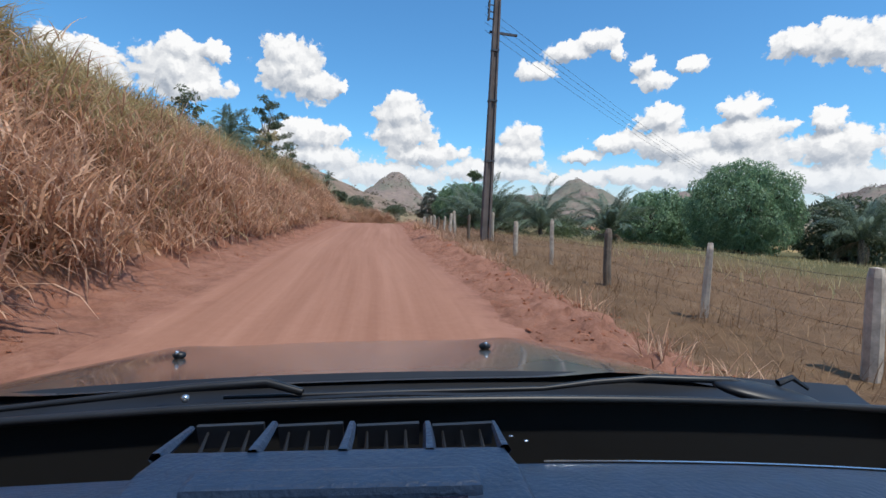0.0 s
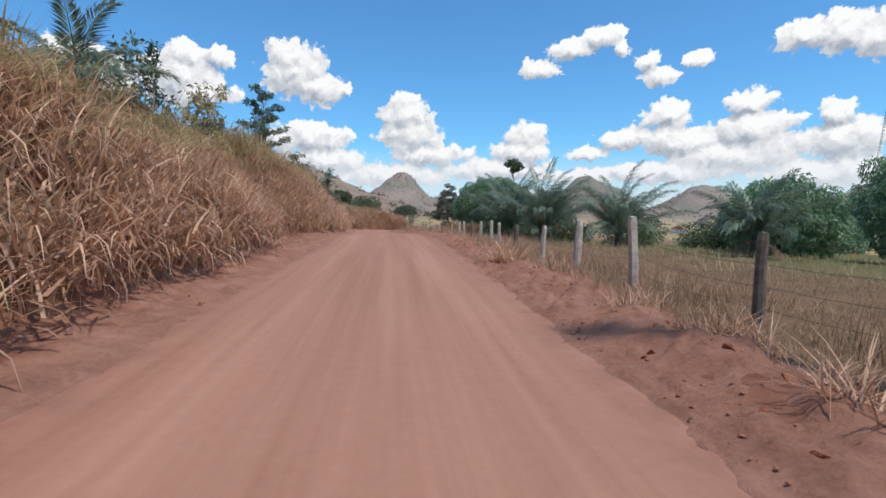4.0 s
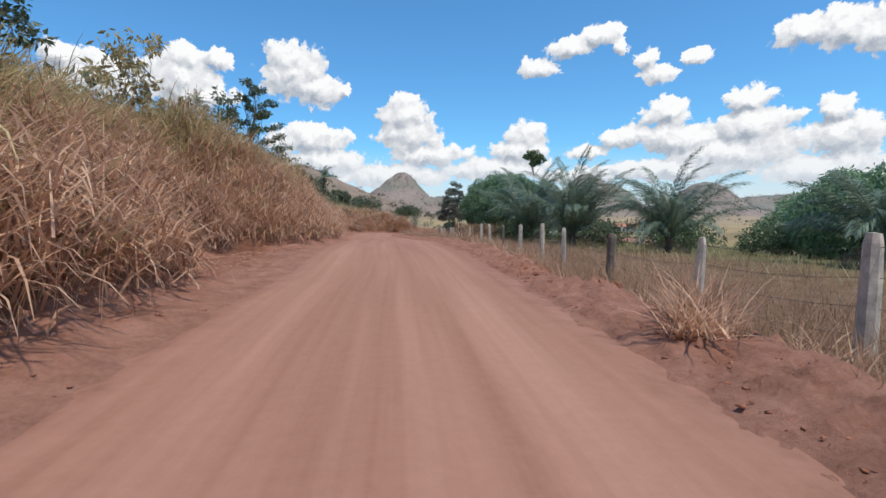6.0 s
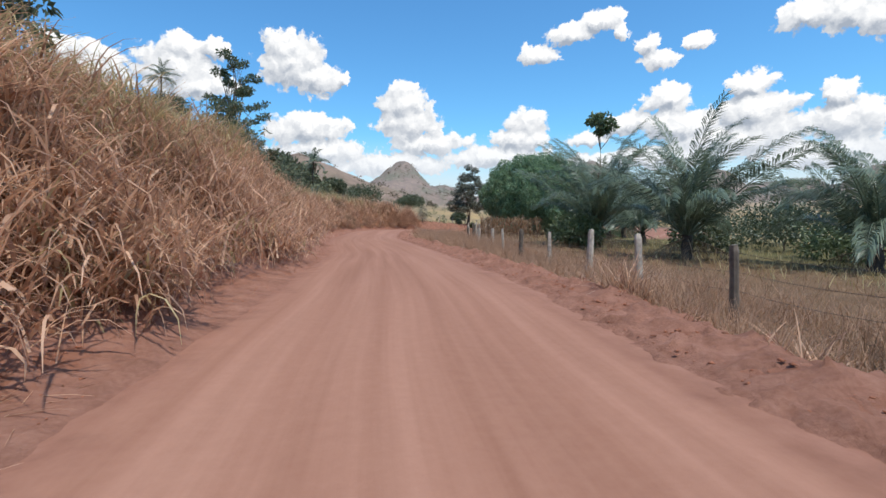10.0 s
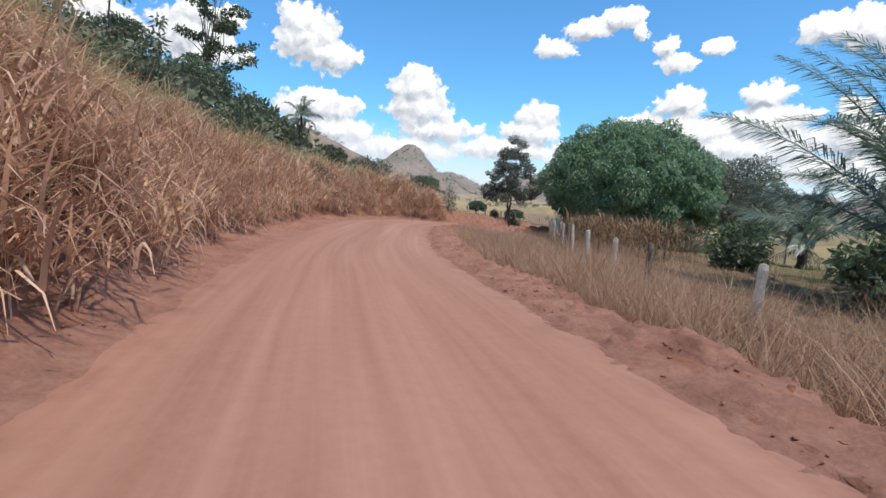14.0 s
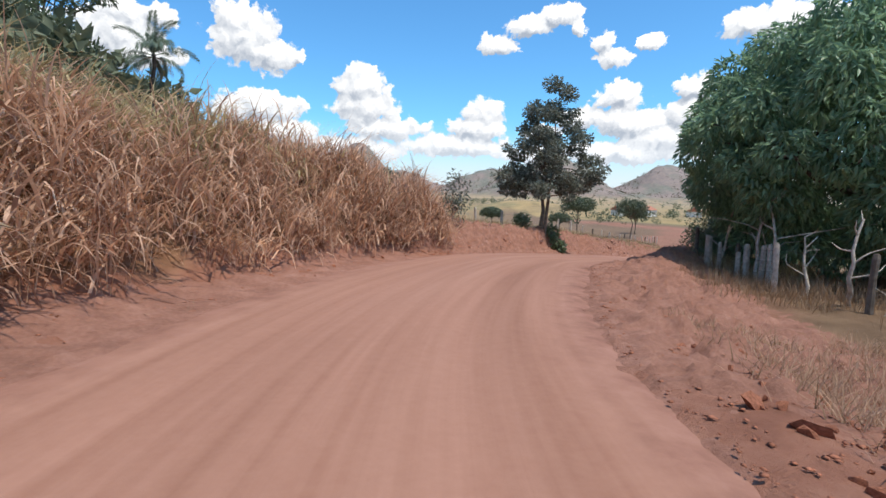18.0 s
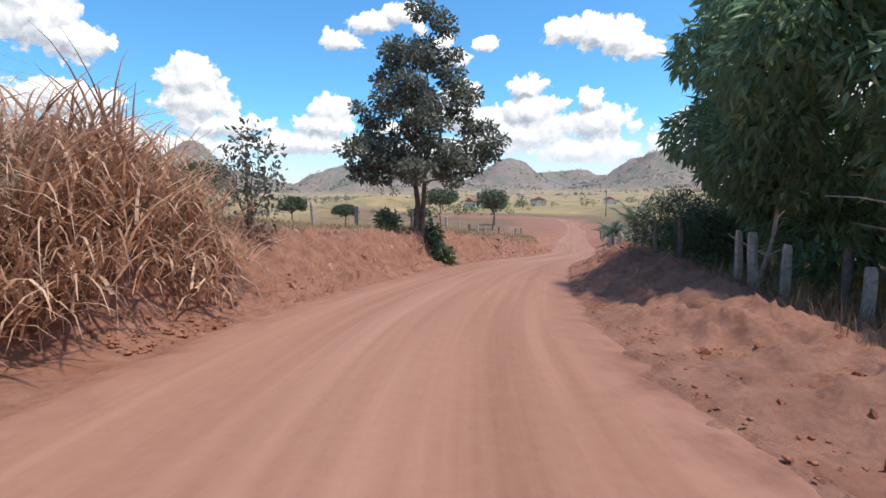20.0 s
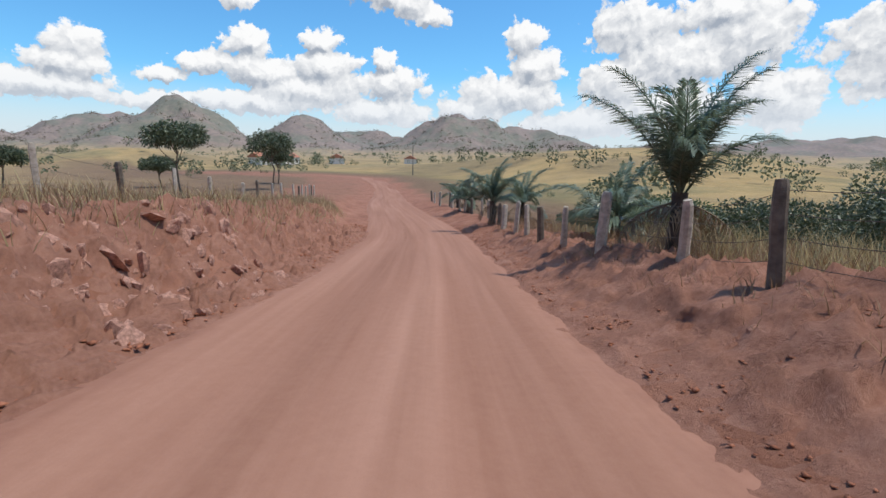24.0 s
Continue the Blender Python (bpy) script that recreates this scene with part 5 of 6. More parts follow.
grass("verge_grass", "dry spreading tufts on the ridge of the verge", X2, Y2, np.repeat(rng.uniform(0.25, 0.7, len(x)), 60) * rng.uniform(0.6, 1.1, len(X2)), 0.016, M_DRYGRASS, rng, 1.0, 0.9, 4)
X2, Y2 = clumped(np.array([1.75, 2.1, 2.0]), np.array([27.7, 28.2, 45.0]), 150, 0.13, rng)
grass("verge_grass", "large spreading dry tufts at the road edge", X2, Y2, rng.uniform(0.45, 0.95, len(X2)), 0.022, M_DRYGRASS, rng, 1.05, 0.8, 4)
# verge and pasture, seen beside the road
x, y, s, d = scatter(52000, -3, 19.5, 1.0, 13.0, 1, rng, 1.5)
ok = rng.random(len(x)) < 0.35 + 0.65 * step_(0.6, 2.0, d + 0.7 * wave(x, y, 1.6, 8.0))
grass("pasture_grass", "short dry tan grass on the verge and pasture", x[ok], y[ok], rng.uniform(0.16, 0.42, ok.sum()), 0.012, M_TANGRASS, rng, 1.1, 0.9, 3)
x, y, s, d = scatter(9000, -3, 18, 8.0, 34.0, 1, rng, 1.0)
grass("pasture_grass", "dull green and tan pasture grass", x, y, rng.uniform(0.25, 0.6, len(x)), 0.03, M_GREENGRASS, rng, 0.6, 0.5, 3)
x, y, s, d = scatter(3700, 4, 19.6, 1.2, 4.4, 1, rng)
X2, Y2 = clumped(x, y, 16, 0.2, rng)
tall = np.repeat(key(s, [(4, 0.16), (5.5, 0.26), (7, 0.55), (9, 0.78), (11, 0.7), (13, 0.95), (15.5, 1.35), (17, 1.0), (18.2, 0.6), (19.6, 0.3)]) * (0.8 + 0.4 * lumps(x, y, 2.0, 3)), 16) * rng.uniform(0.5, 1.2, len(X2))
grass("verge_grass", "tall thin tan seed grass on the road verge", X2, Y2, tall, 0.010, M_SEEDGRASS, rng, 0.8, 0.9, 3)
# dry maize beside the fence before the big mango
x, y = rng.uniform(5.5, 11.0, 150), rng.uniform(77.5, 85.5, 150)
ok = (x - 4.6) / 0.25 > (y - 76.0) / 1.0
X2, Y2 = clumped(x[ok], y[ok], 12, 0.06, rng)
zz = land(X2, Y2)[0]
lift = rng.uniform(0.2, 1.5, len(X2))
v1, f1 = blades(np.stack([X2, Y2, zz + lift], 1), rng.uniform(0.4, 0.8, len(X2)), 0.05, rng, 0.9, 2.0, 4)
v2, f2 = blades(np.stack([x[ok], y[ok], land(x[ok], y[ok])[0]], 1), np.full(ok.sum(), 1.9), 0.04, rng, 0.12, 0.1, 4)
v, f = join([(v1, f1), (v2, f2)])
tagged(new("dry_maize", mesh_np("dry_maize", v, f, M_TANGRASS)), "dry tan maize stalks with hanging leaves behind the fence", "crop", kind="stuff")
x, y, s, d = scatter(1300, 22.2, 28.5, 1.1, 3.4, 1, rng)
X2, Y2 = clumped(x, y, 7, 0.12, rng)
grass("verge_grass", "low dry weeds on the red verge of the bend", X2, Y2, rng.uniform(0.08, 0.32, len(X2)), 0.012, M_TANGRASS, rng, 0.7, 0.7, 3)
# tufts by the posts
pts = along(FENCE, 2.75)[:38]
X2, Y2 = clumped(pts[:, 0], pts[:, 1], 60, 0.3, rng)
grass("verge_grass", "dry tufts round the fence posts", X2, Y2, rng.uniform(0.3, 0.75, len(X2)), 0.011, M_TANGRASS, rng, 0.4, 0.6, 4)
# dry growth on the plateau past the bank and along the far fence
x, y, s, d = scatter(30000, 20.6, 30, 1.5, 16.0, -1, rng, 1.3)
grass("plateau_grass", "short dry grass on top of the cut bank", x, y, rng.uniform(0.12, 0.5, len(x)), 0.012, M_TANGRASS, rng, 0.6, 0.5, 3)
x, y, s, d = scatter(9000, 21.2, 30, 1.3, 7.0, -1, rng, 1.2)
grass("plateau_grass", "olive-tan grass along the lip of the cut bank", x, y, rng.uniform(0.2, 0.55, len(x)), 0.014, M_GREENGRASS, rng, 0.7, 0.7, 3)
x, y, s, d = scatter(2600, 20.3, 29, 2.4, 7.0, 1, rng, 1.0)
X2, Y2 = clumped(x, y, 9, 0.18, rng)
grass("verge_grass", "grey-brown dry weeds along the fence", X2, Y2, rng.uniform(0.15, 0.6, len(X2)), 0.012, M_TANGRASS, rng, 0.5, 0.6, 3)
x, y, s, d = scatter(260, 21.5, 28, 3.2, 6.5, 1, rng, 1.0)
X2, Y2 = clumped(x, y, 26, 0.25, rng)
grass("verge_grass", "half-green weeds along the fence", X2, Y2, rng.uniform(0.3, 0.9, len(X2)), 0.016, M_GREENGRASS, rng, 0.5, 0.6, 4)


# ---- far woods ----
def far_woods(name, label, n, area, size, per, mat, seed, want, cut=0.115):
    """Bushy far trees joined into one object, kept where want(x, y, masks) holds."""
    rng = np.random.default_rng(seed)
    x, y = rng.uniform(area[0], area[1], n), rng.uniform(area[2], area[3], n)
    z, masks = land(x, y)
    ok = want(x, y, masks, rng)
    x, y, z = x[ok], y[ok], z[ok]
    h = size[0] + (size[1] - size[0]) * rng.random(len(x))**1.8
    c = np.repeat(np.stack([x, y, z], 1), per, 0)
    hh = np.repeat(h, per)
    d = rng.normal(0, 1, (len(c), 3))
    d /= np.linalg.norm(d, axis=1)[:, None]
    fill = rng.random(len(c))**0.45
    p = c + np.stack([d[:, 0] * fill * hh * 0.45, d[:, 1] * fill * hh * 0.45, hh * (0.58 + 0.38 * fill * d[:, 2])], 1)
    dist = np.hypot(c[:, 0], c[:, 1] - 60)
    v, f = leaves(p, d, cut * 1.4 * hh, cut * hh, rng, 0.1, 0.6)
    return tagged(new(name, mesh_np(name, v, f, mat)), label, "trees", kind="stuff")


M_FARTREE = m_leaf("far_tree_leaf", (0.11, 0.13, 0.08), (0.22, 0.23, 0.13), 0.9, 0.2)
M_HILLTREE = m_leaf("hill_tree_leaf", (0.085, 0.085, 0.055), (0.20, 0.155, 0.105), 0.95, 0.15)
far_woods("far_woods", "scattered small green trees on the plain", 3600, (-60, 700, 170, 900), (0.9, 5.5), 60, M_FARTREE, 71, lambda x, y, m, g: (m["hill"] < 0.3) & (lumps(x + 900, y + 900, 60, 21) > g.uniform(-0.1, 0.7, len(x))) & (np.abs(x - 0.55 * y) > 16))
far_woods("far_woods", "scrub and trees on the right-hand plain", 1800, (60, 420, 20, 320), (0.9, 5.0), 60, M_FARTREE, 72, lambda x, y, m, g: lumps(x + 900, y + 900, 40, 22) > g.uniform(-0.1, 0.7, len(x)))
far_woods("hill_woods", "dull woods on the far hills", 36000, (-500, 1700, 350, 1700), (3, 6.5), 8, M_HILLTREE, 73, lambda x, y, m, g: (m["hill"] > 0.35) & (wave(x, y, 55, 1) > g.uniform(-0.4, 0.7, len(x))), 0.26)
far_woods("hillside_scrub", "green scrub on the hillside behind the bank", 2600, (-110, -13, 40, 210), (2.0, 5.0), 60, M_FARTREE, 75, lambda x, y, m, g: wave(x, y, 22, 1) > g.uniform(-0.8, 0.5, len(x)))


# ---- stones and clods ----
def stone_mesh(name, seed, mat):
    rng = np.random.default_rng(seed)
    bm = bmesh.new()
    bmesh.ops.create_icosphere(bm, subdivisions=1, radius=1.0)
    for v in bm.verts:
        v.co *= 1 + rng.normal(0, 0.19)
        v.co.z *= 0.55
    return bm_mesh(name, bm, mat)


CLODS = [stone_mesh("clod", 520 + k, M_CLOD) for k in range(6)]
STONES = [stone_mesh("stone", 500 + k, M_STONE) for k in range(6)]


def stones(name, label, xs, ys, sizes, seed, lift=None, category="stones"):
    rng = np.random.default_rng(seed)
    z = land(xs, ys)[0] if lift is None else land(xs, ys)[0] + lift
    t = thing(name, float(xs[0]), float(ys[0]), float(z[0]), label, category)
    for k in range(len(xs)):
        m = Matrix.Translation((xs[k] - xs[0], ys[k] - ys[0], z[k] - z[0] + sizes[k] * 0.1)) @ Euler(tuple(rng.uniform(0, 6, 3))).to_matrix().to_4x4() @ Matrix.Diagonal((sizes[k] * rng.uniform(0.8, 1.5), sizes[k], sizes[k] * rng.uniform(0.6, 1.0), 1))
        part("stone" if name != "clods" else "clod", (STONES if name != "clods" else CLODS)[k % 6], t, "", m)
    return t


def stone_patch(label, s0, s1, d0, d1, side, n, lo, hi, seed, name="stone_heap", category="stones"):
    rng = np.random.default_rng(seed)
    x, y, s, d = scatter(n, s0, s1, d0, d1, side, rng)
    size = lo + (hi - lo) * rng.random(n)**2.2
    stones(name, label, x, y, size, seed, None, category)


stone_patch("broken red laterite stones tumbling down the cut bank", 25.1, 26.3, 0.1, 1.6, -1, 320, 0.025, 0.14, 81)
stone_patch("large slabs of red stone at the lip of the cut bank", 25.2, 26.3, 1.2, 1.7, -1, 26, 0.08, 0.22, 82)
stone_patch("broken red stones in the cut bank below the tree", 22.6, 23.6, 0.2, 1.5, -1, 55, 0.05, 0.18, 83)
stone_patch("red stones in the bank near the bend", 21.2, 22.4, 0.3, 1.6, -1, 70, 0.03, 0.14, 84)
stone_patch("small red stones across the cut bank", 23.6, 25.2, 0.2, 1.5, -1, 110, 0.02, 0.10, 93)
stone_patch("small red stones at the end of the cut bank", 26.2, 28.4, 0.2, 1.4, -1, 80, 0.02, 0.10, 94)
stone_patch("heap of red earth clods on the verge by the fence", 22.0, 25.2, 0.7, 4.0, 1, 200, 0.02, 0.16, 85)
stone_patch("row of dark stones along the road edge", 22.2, 24.2, -0.15, 0.25, 1, 22, 0.02, 0.06, 86)
stone_patch("red soil clods pushed up along the verge", -1.5, 3.5, 0.3, 1.7, 1, 150, 0.015, 0.085, 87, "clods", "clods")
stone_patch("red soil clods pushed up along the verge", 3.5, 9.5, 0.3, 1.7, 1, 190, 0.015, 0.08, 88, "clods", "clods")
stone_patch("red soil clods pushed up along the verge", 9.5, 17.5, 0.3, 1.7, 1, 210, 0.015, 0.08, 89, "clods", "clods")
stone_patch("row of crumbled clods pushed to the edge of the bend", 17.6, 20.2, 0.6, 1.4, 1, 130, 0.02, 0.11, 95, "clods", "clods")
stone_patch("red soil clods along the bend", 17.5, 22.4, 0.5, 2.4, 1, 180, 0.015, 0.09, 90, "clods", "clods")
stone_patch("crumbs of red soil at the foot of the grassy bank", -1.0, 19.5, 0.0, 1.2, -1, 160, 0.012, 0.05, 91, "clods", "clods")
stone_patch("crumbs of red soil below the cut bank", 19.5, 27.0, 0.0, 0.9, -1, 160, 0.015, 0.07, 92, "clods", "clods")


# grey branches thrown on the heaped soil
def branch_pile(x, y, n, length, seed, label):
    g = np.random.default_rng(seed)
    z = ground(x, y)
    t = thing("branch_pile", x, y, z, label, "branches")
    for k in range(n):
        ang = radians(47) + g.normal(0, 0.14)
        L = length * g.uniform(0.4, 1.0)
        lie, off = g.normal(0, 0.45), g.normal(0, 0.16)
        cx, cy, up = 0.68 * lie + 0.73 * off, 0.73 * lie - 0.68 * off, 0.02 + 0.02 * (k % 5)
        pts = [(cx + math.cos(ang) * L * f, cy + math.sin(ang) * L * f, ground(x + cx + math.cos(ang) * L * f, y + cy + math.sin(ang) * L * f) - z + up + g.normal(0, 0.012)) for f in np.linspace(-0.5, 0.5, 6)]
        v, f = tube(pts, np.linspace(0.03, 0.012, 6) * g.uniform(0.5, 1.3), 7)
        part("branch", mesh_np("branch", v, f, M_BARK_RED if k % 3 else M_POSTDARK, True), t)
    return t


branch_pile(16.9, 106.95, 18, 1.9, 601, "dusty red-brown dead branches bundled along the heaped soil")


def bare_sapling(x, y, height, seed):
    g = np.random.default_rng(seed)
    z = ground(x, y)
    t = thing("bare_sapling", x, y, z, "grey leafless crooked sapling standing at the fence", "sapling", "bare saplings at the fence")
    top = np.array([g.normal(0, 0.14) * height, g.normal(0, 0.14) * height, height])
    stem = limb_line((0, 0, -0.15), top, g, 8, 0.1)
    v, f = tube(stem, np.linspace(0.06, 0.022, 8) * (0.6 + 0.2 * height), 7)
    part("stem", mesh_np("stem", v, f, M_POST, True), t)
    for k in range(int(2 + 2 * height)):
        a = stem[3 + k % 5]
        reach = np.array([g.normal(0, 0.22), g.normal(0, 0.22), g.uniform(0.05, 0.35)]) * height
        v, f = tube(limb_line(a, a + reach, g, 5, 0.2), np.linspace(0.022, 0.007, 5) * (0.6 + 0.2 * height), 6)
        part("branch", mesh_np("branch", v, f, M_POST, True), t)
    return t


for k, (x, y, h) in enumerate([(11.2, 98.0, 2.3), (9.95, 94.9, 2.5), (9.6, 94.0, 2.2), (8.95, 92.3, 1.5), (8.45, 90.8, 1.9), (8.15, 89.9, 1.0)]):
    bare_sapling(x, y, h, 640 + k)


# fine rubble, too small to pick apart
def rubble(name, label, n, s0, s1, d0, d1, side, lo, hi, seed):
    rng = np.random.default_rng(seed)
    x, y, s, d = scatter(n, s0, s1, d0, d1, side, rng, 1.4)
    z = land(x, y)[0]
    r = lo + (hi - lo) * rng.random(n)**2.2
    base = np.array([(1, 0, 0), (0, 1, 0), (-1, 0, 0), (0, -1, 0), (0.3, 0.3, 0.9), (-0.2, 0.1, -0.7)], float)
    v = base[None] * (1 + rng.normal(0, 0.25, (n, 6, 1))) * (r[:, None, None] * [1.2, 1.0, 0.55])
    a = rng.uniform(0, 6.28, n)
    c, q = np.cos(a)[:, None], np.sin(a)[:, None]
    v = np.stack([v[:, :, 0] * c - v[:, :, 1] * q + x[:, None], v[:, :, 0] * q + v[:, :, 1] * c + y[:, None], v[:, :, 2] + z[:, None] + 0.012 + 0.1 * r[:, None]], 2).reshape(-1, 3)
    f = np.array([(0, 1, 4), (1, 2, 4), (2, 3, 4), (3, 0, 4), (1, 0, 5), (2, 1, 5), (3, 2, 5), (0, 3, 5)])
    fs = (np.arange(n)[:, None, None] * 6 + f[None]).reshape(-1, 3)
    return tagged(new(name, mesh_np(name, v, fs, M_CLOD)), label, "rubble", kind="stuff")


rubble("rubble", "crumbled red soil on the road verge", 12000, -2, 20, -0.2, 2.0, 1, 0.006, 0.032, 701)
rubble("rubble", "crumbled red soil and stones on the bend's verge", 11000, 20, 29, -0.2, 3.2, 1, 0.005, 0.03, 702)
rubble("rubble", "crumbled red soil below the cut bank", 9000, 20.8, 29, -0.25, 0.65, -1, 0.006, 0.045, 703)
rubble("rubble", "crumbled red soil at the foot of the grassy bank", 6000, -2, 19.5, -0.2, 1.8, -1, 0.006, 0.03, 704)


# ---- far houses on the plain ----
M_WALLW = m_plain("pale_plaster", (0.7, 0.66, 0.6), 0.9, 0, 0.1, 0.6)
M_ROOFR = m_plain("red_roof_tiles", (0.42, 0.17, 0.10), 0.9, 0, 0.25, 1.5)


def house(x, y, w, d, h, turn, label):
    z = ground(x, y) - 0.2
    t = thing("house", x, y, z, label, "house", "far houses")
    t.rotation_euler = (0, 0, radians(turn))
    bm = bmesh.new()
    bmesh.ops.create_cube(bm, size=1, matrix=Matrix.Translation((0, 0, h / 2)) @ Matrix.Diagonal((w, d, h, 1)))
    part("wall", bm_mesh("wall", bm, M_WALLW), t)
    bm = bmesh.new()
    e = 0.5
    vs = [bm.verts.new(q) for q in ((-w / 2 - e, -d / 2 - e, h), (w / 2 + e, -d / 2 - e, h), (w / 2 + e, d / 2 + e, h), (-w / 2 - e, d / 2 + e, h), (-w / 2 - e, 0, h + d * 0.28), (w / 2 + e, 0, h + d * 0.28))]
    for f in ((0, 1, 5, 4), (2, 3, 4, 5), (1, 2, 5), (3, 0, 4), (3, 2, 1, 0)):
        bm.faces.new([vs[i] for i in f])
    part("roof", bm_mesh("roof", bm, M_ROOFR), t, "low red tiled roof")
    for k in (-0.3, 0.0, 0.3):
        bm = bmesh.new()
        bmesh.ops.create_cube(bm, size=1, matrix=Matrix.Translation((k * w, -d / 2 - 0.02, h * 0.5)) @ Matrix.Diagonal((w * 0.12, 0.08, h * (0.75 if k == 0 else 0.4), 1)))
        part("door" if k == 0 else "window", bm_mesh("opening", bm, M_BLACKWOOD), t)
    return t


M_BLACKWOOD = m_plain("dark_opening", (0.05, 0.04, 0.035), 0.7)
house(150, 318, 14, 8, 3.4, 30, "small white house with a red roof on the plain")
house(128, 300, 9, 7, 3.0, 10, "small pale house among trees on the plain")
house(190, 330, 12, 8, 3.2, 50, "long pale farm house on the plain")
house(236, 318, 10, 7, 3.0, 40, "small pale house below the hills")

# ---- the car at the start of the road: the view begins behind its dashboard ----
def build_paint(nt, p):
    dust = noise_tex(nt, 5.0, 7.0, 0.65)
    nt.links.new(ramp(nt, dust, [(0.3, (0.050, 0.043, 0.037)), (0.7, (0.105, 0.088, 0.073))]), p.inputs["Base Color"])
    p.inputs["Roughness"].default_value = 0.35
    p.inputs["Coat Weight"].default_value = 1.0
    nt.links.new(ramp(nt, dust, [(0.3, (0.02, 0.02, 0.02)), (0.75, (0.12, 0.12, 0.12))]), p.inputs["Coat Roughness"])


M_PAINT = material("dusty_dark_paint", build_paint)
M_BLACK = m_plain("black_trim", (0.012, 0.013, 0.016), 0.45, 0, 0.3, 12.0)
M_DASH = m_plain("dark_dashboard_plastic", (0.017, 0.036, 0.078), 0.42, 0, 0.15, 30.0, 0.25)
# near-black puts the shade of the windscreen well into the colour
M_DASHLOW = m_plain("black_dashboard_and_well_shade", (0.0025, 0.0025, 0.003), 0.9, 0, 0.2, 20.0)
M_VENT = m_plain("vent_slat_plastic", (0.018, 0.019, 0.022), 0.5, 0, 0.2, 20.0)
M_CHROME = m_plain("chrome_strip", (0.55, 0.57, 0.6), 0.2, 0.9, 0.1, 10.0)
M_SCREEN = m_plain("dark_screen_glass", (0.008, 0.012, 0.03), 0.08, 0, 0.2, 3.0)
M_TYRE = m_plain("tyre_rubber", (0.02, 0.02, 0.02), 0.85, 0, 0.3, 9.0)
M_SEAT = m_plain("grey_seat_cloth", (0.05, 0.05, 0.055), 0.9, 0, 0.3, 40.0)

CX = -0.13
car_o = Vector((CX, -0.9, 0.0))
car = thing("car", CX, -0.9, 0.0, "dusty dark car parked on the road with open windscreen", "car")
# the car leans a little on the cambered road
lean = Euler((0, radians(-1.5), 0)).to_matrix()
eye = Vector((0, 0, 1.6))
car.location = eye - lean @ (eye - car_o)
car.rotation_euler = (0, radians(-1.5), 0)


def car_part(name, bm, mat, label="", parent=None, bevel=0.0, smooth=False):
    if bevel:
        bmesh.ops.bevel(bm, geom=list(bm.edges), offset=bevel, segments=2, affect="EDGES", profile=0.6)
    for v in bm.verts:
        v.co -= car_o
    return part(name, bm_mesh(name, bm, mat, smooth), parent or car, label)


def box(bm, x0, x1, y0, y1, z0, z1):
    bmesh.ops.create_cube(bm, size=1, matrix=Matrix.Translation(((x0 + x1) / 2, (y0 + y1) / 2, (z0 + z1) / 2)) @ Matrix.Diagonal((x1 - x0, y1 - y0, z1 - z0, 1)))
    return bm


def sheet(xs, ys, height):
    """A curved panel over a grid."""
    bm = bmesh.new()
    vs = [[bm.verts.new((x, y, height(x, y))) for x in xs] for y in ys]
    for a in range(len(ys) - 1):
        for b in range(len(xs) - 1):
            bm.faces.new((vs[a][b], vs[a][b + 1], vs[a + 1][b + 1], vs[a + 1][b]))
    return bm


def hood_z(x, y):
    q = (x - CX) / 0.98
    nose = max(0.0, (y - 1.6) / 0.5)
    return 1.330 - 0.175 * (y - 0.8) - 0.035 * q * q - 0.11 * abs(q)**6 - 0.18 * nose**2.2 + 0.012 * math.exp(-((abs(q) - 0.55) / 0.1)**2)


hood = car_part("hood", sheet(np.linspace(CX - 0.98, CX + 0.98, 57), np.linspace(0.80, 2.22, 33), hood_z), M_PAINT, "dusty dark bonnet reflecting the sky", smooth=True)
for nx_ in (-0.53, 0.26):
    bm = bmesh.new()
    bmesh.ops.create_uvsphere(bm, u_segments=12, v_segments=8, radius=0.013, matrix=Matrix.Translation((nx_, 1.3, hood_z(nx_, 1.3) + 0.008)) @ Matrix.Diagonal((1.3, 1, 0.75, 1)))
    car_part("washer_nozzle", bm, M_BLACK, "", hood, smooth=True)
    bm = bmesh.new()
    bmesh.ops.create_uvsphere(bm, u_segments=8, v_segments=5, radius=0.006, matrix=Matrix.Translation((nx_, 1.285, hood_z(nx_, 1.285) + 0.016)))
    car_part("jet", bm, M_CHROME, "bright spray jet", hood, smooth=True)


# scuttle below the windscreen, wiper arms
def scuttle_z(x, y):
    q = (x - CX) / 0.97
    return 1.352 - 0.055 * q * q - 0.10 * (y - 0.66) - 0.03 * math.sin((y - 0.66) / 0.17 * math.pi)


car_part("scuttle", sheet(np.linspace(CX - 1.0, CX + 1.0, 41), np.linspace(0.655, 0.83, 9), scuttle_z), M_BLACK, "black plastic scuttle panel", smooth=True)


def bar(points, r, sides=6):
    v, f = tube(points, r, sides)
    bm = bmesh.new()
    vs = [bm.verts.new(p) for p in v]
    for q in f:
        bm.faces.new([vs[i] for i in q])
    return bm


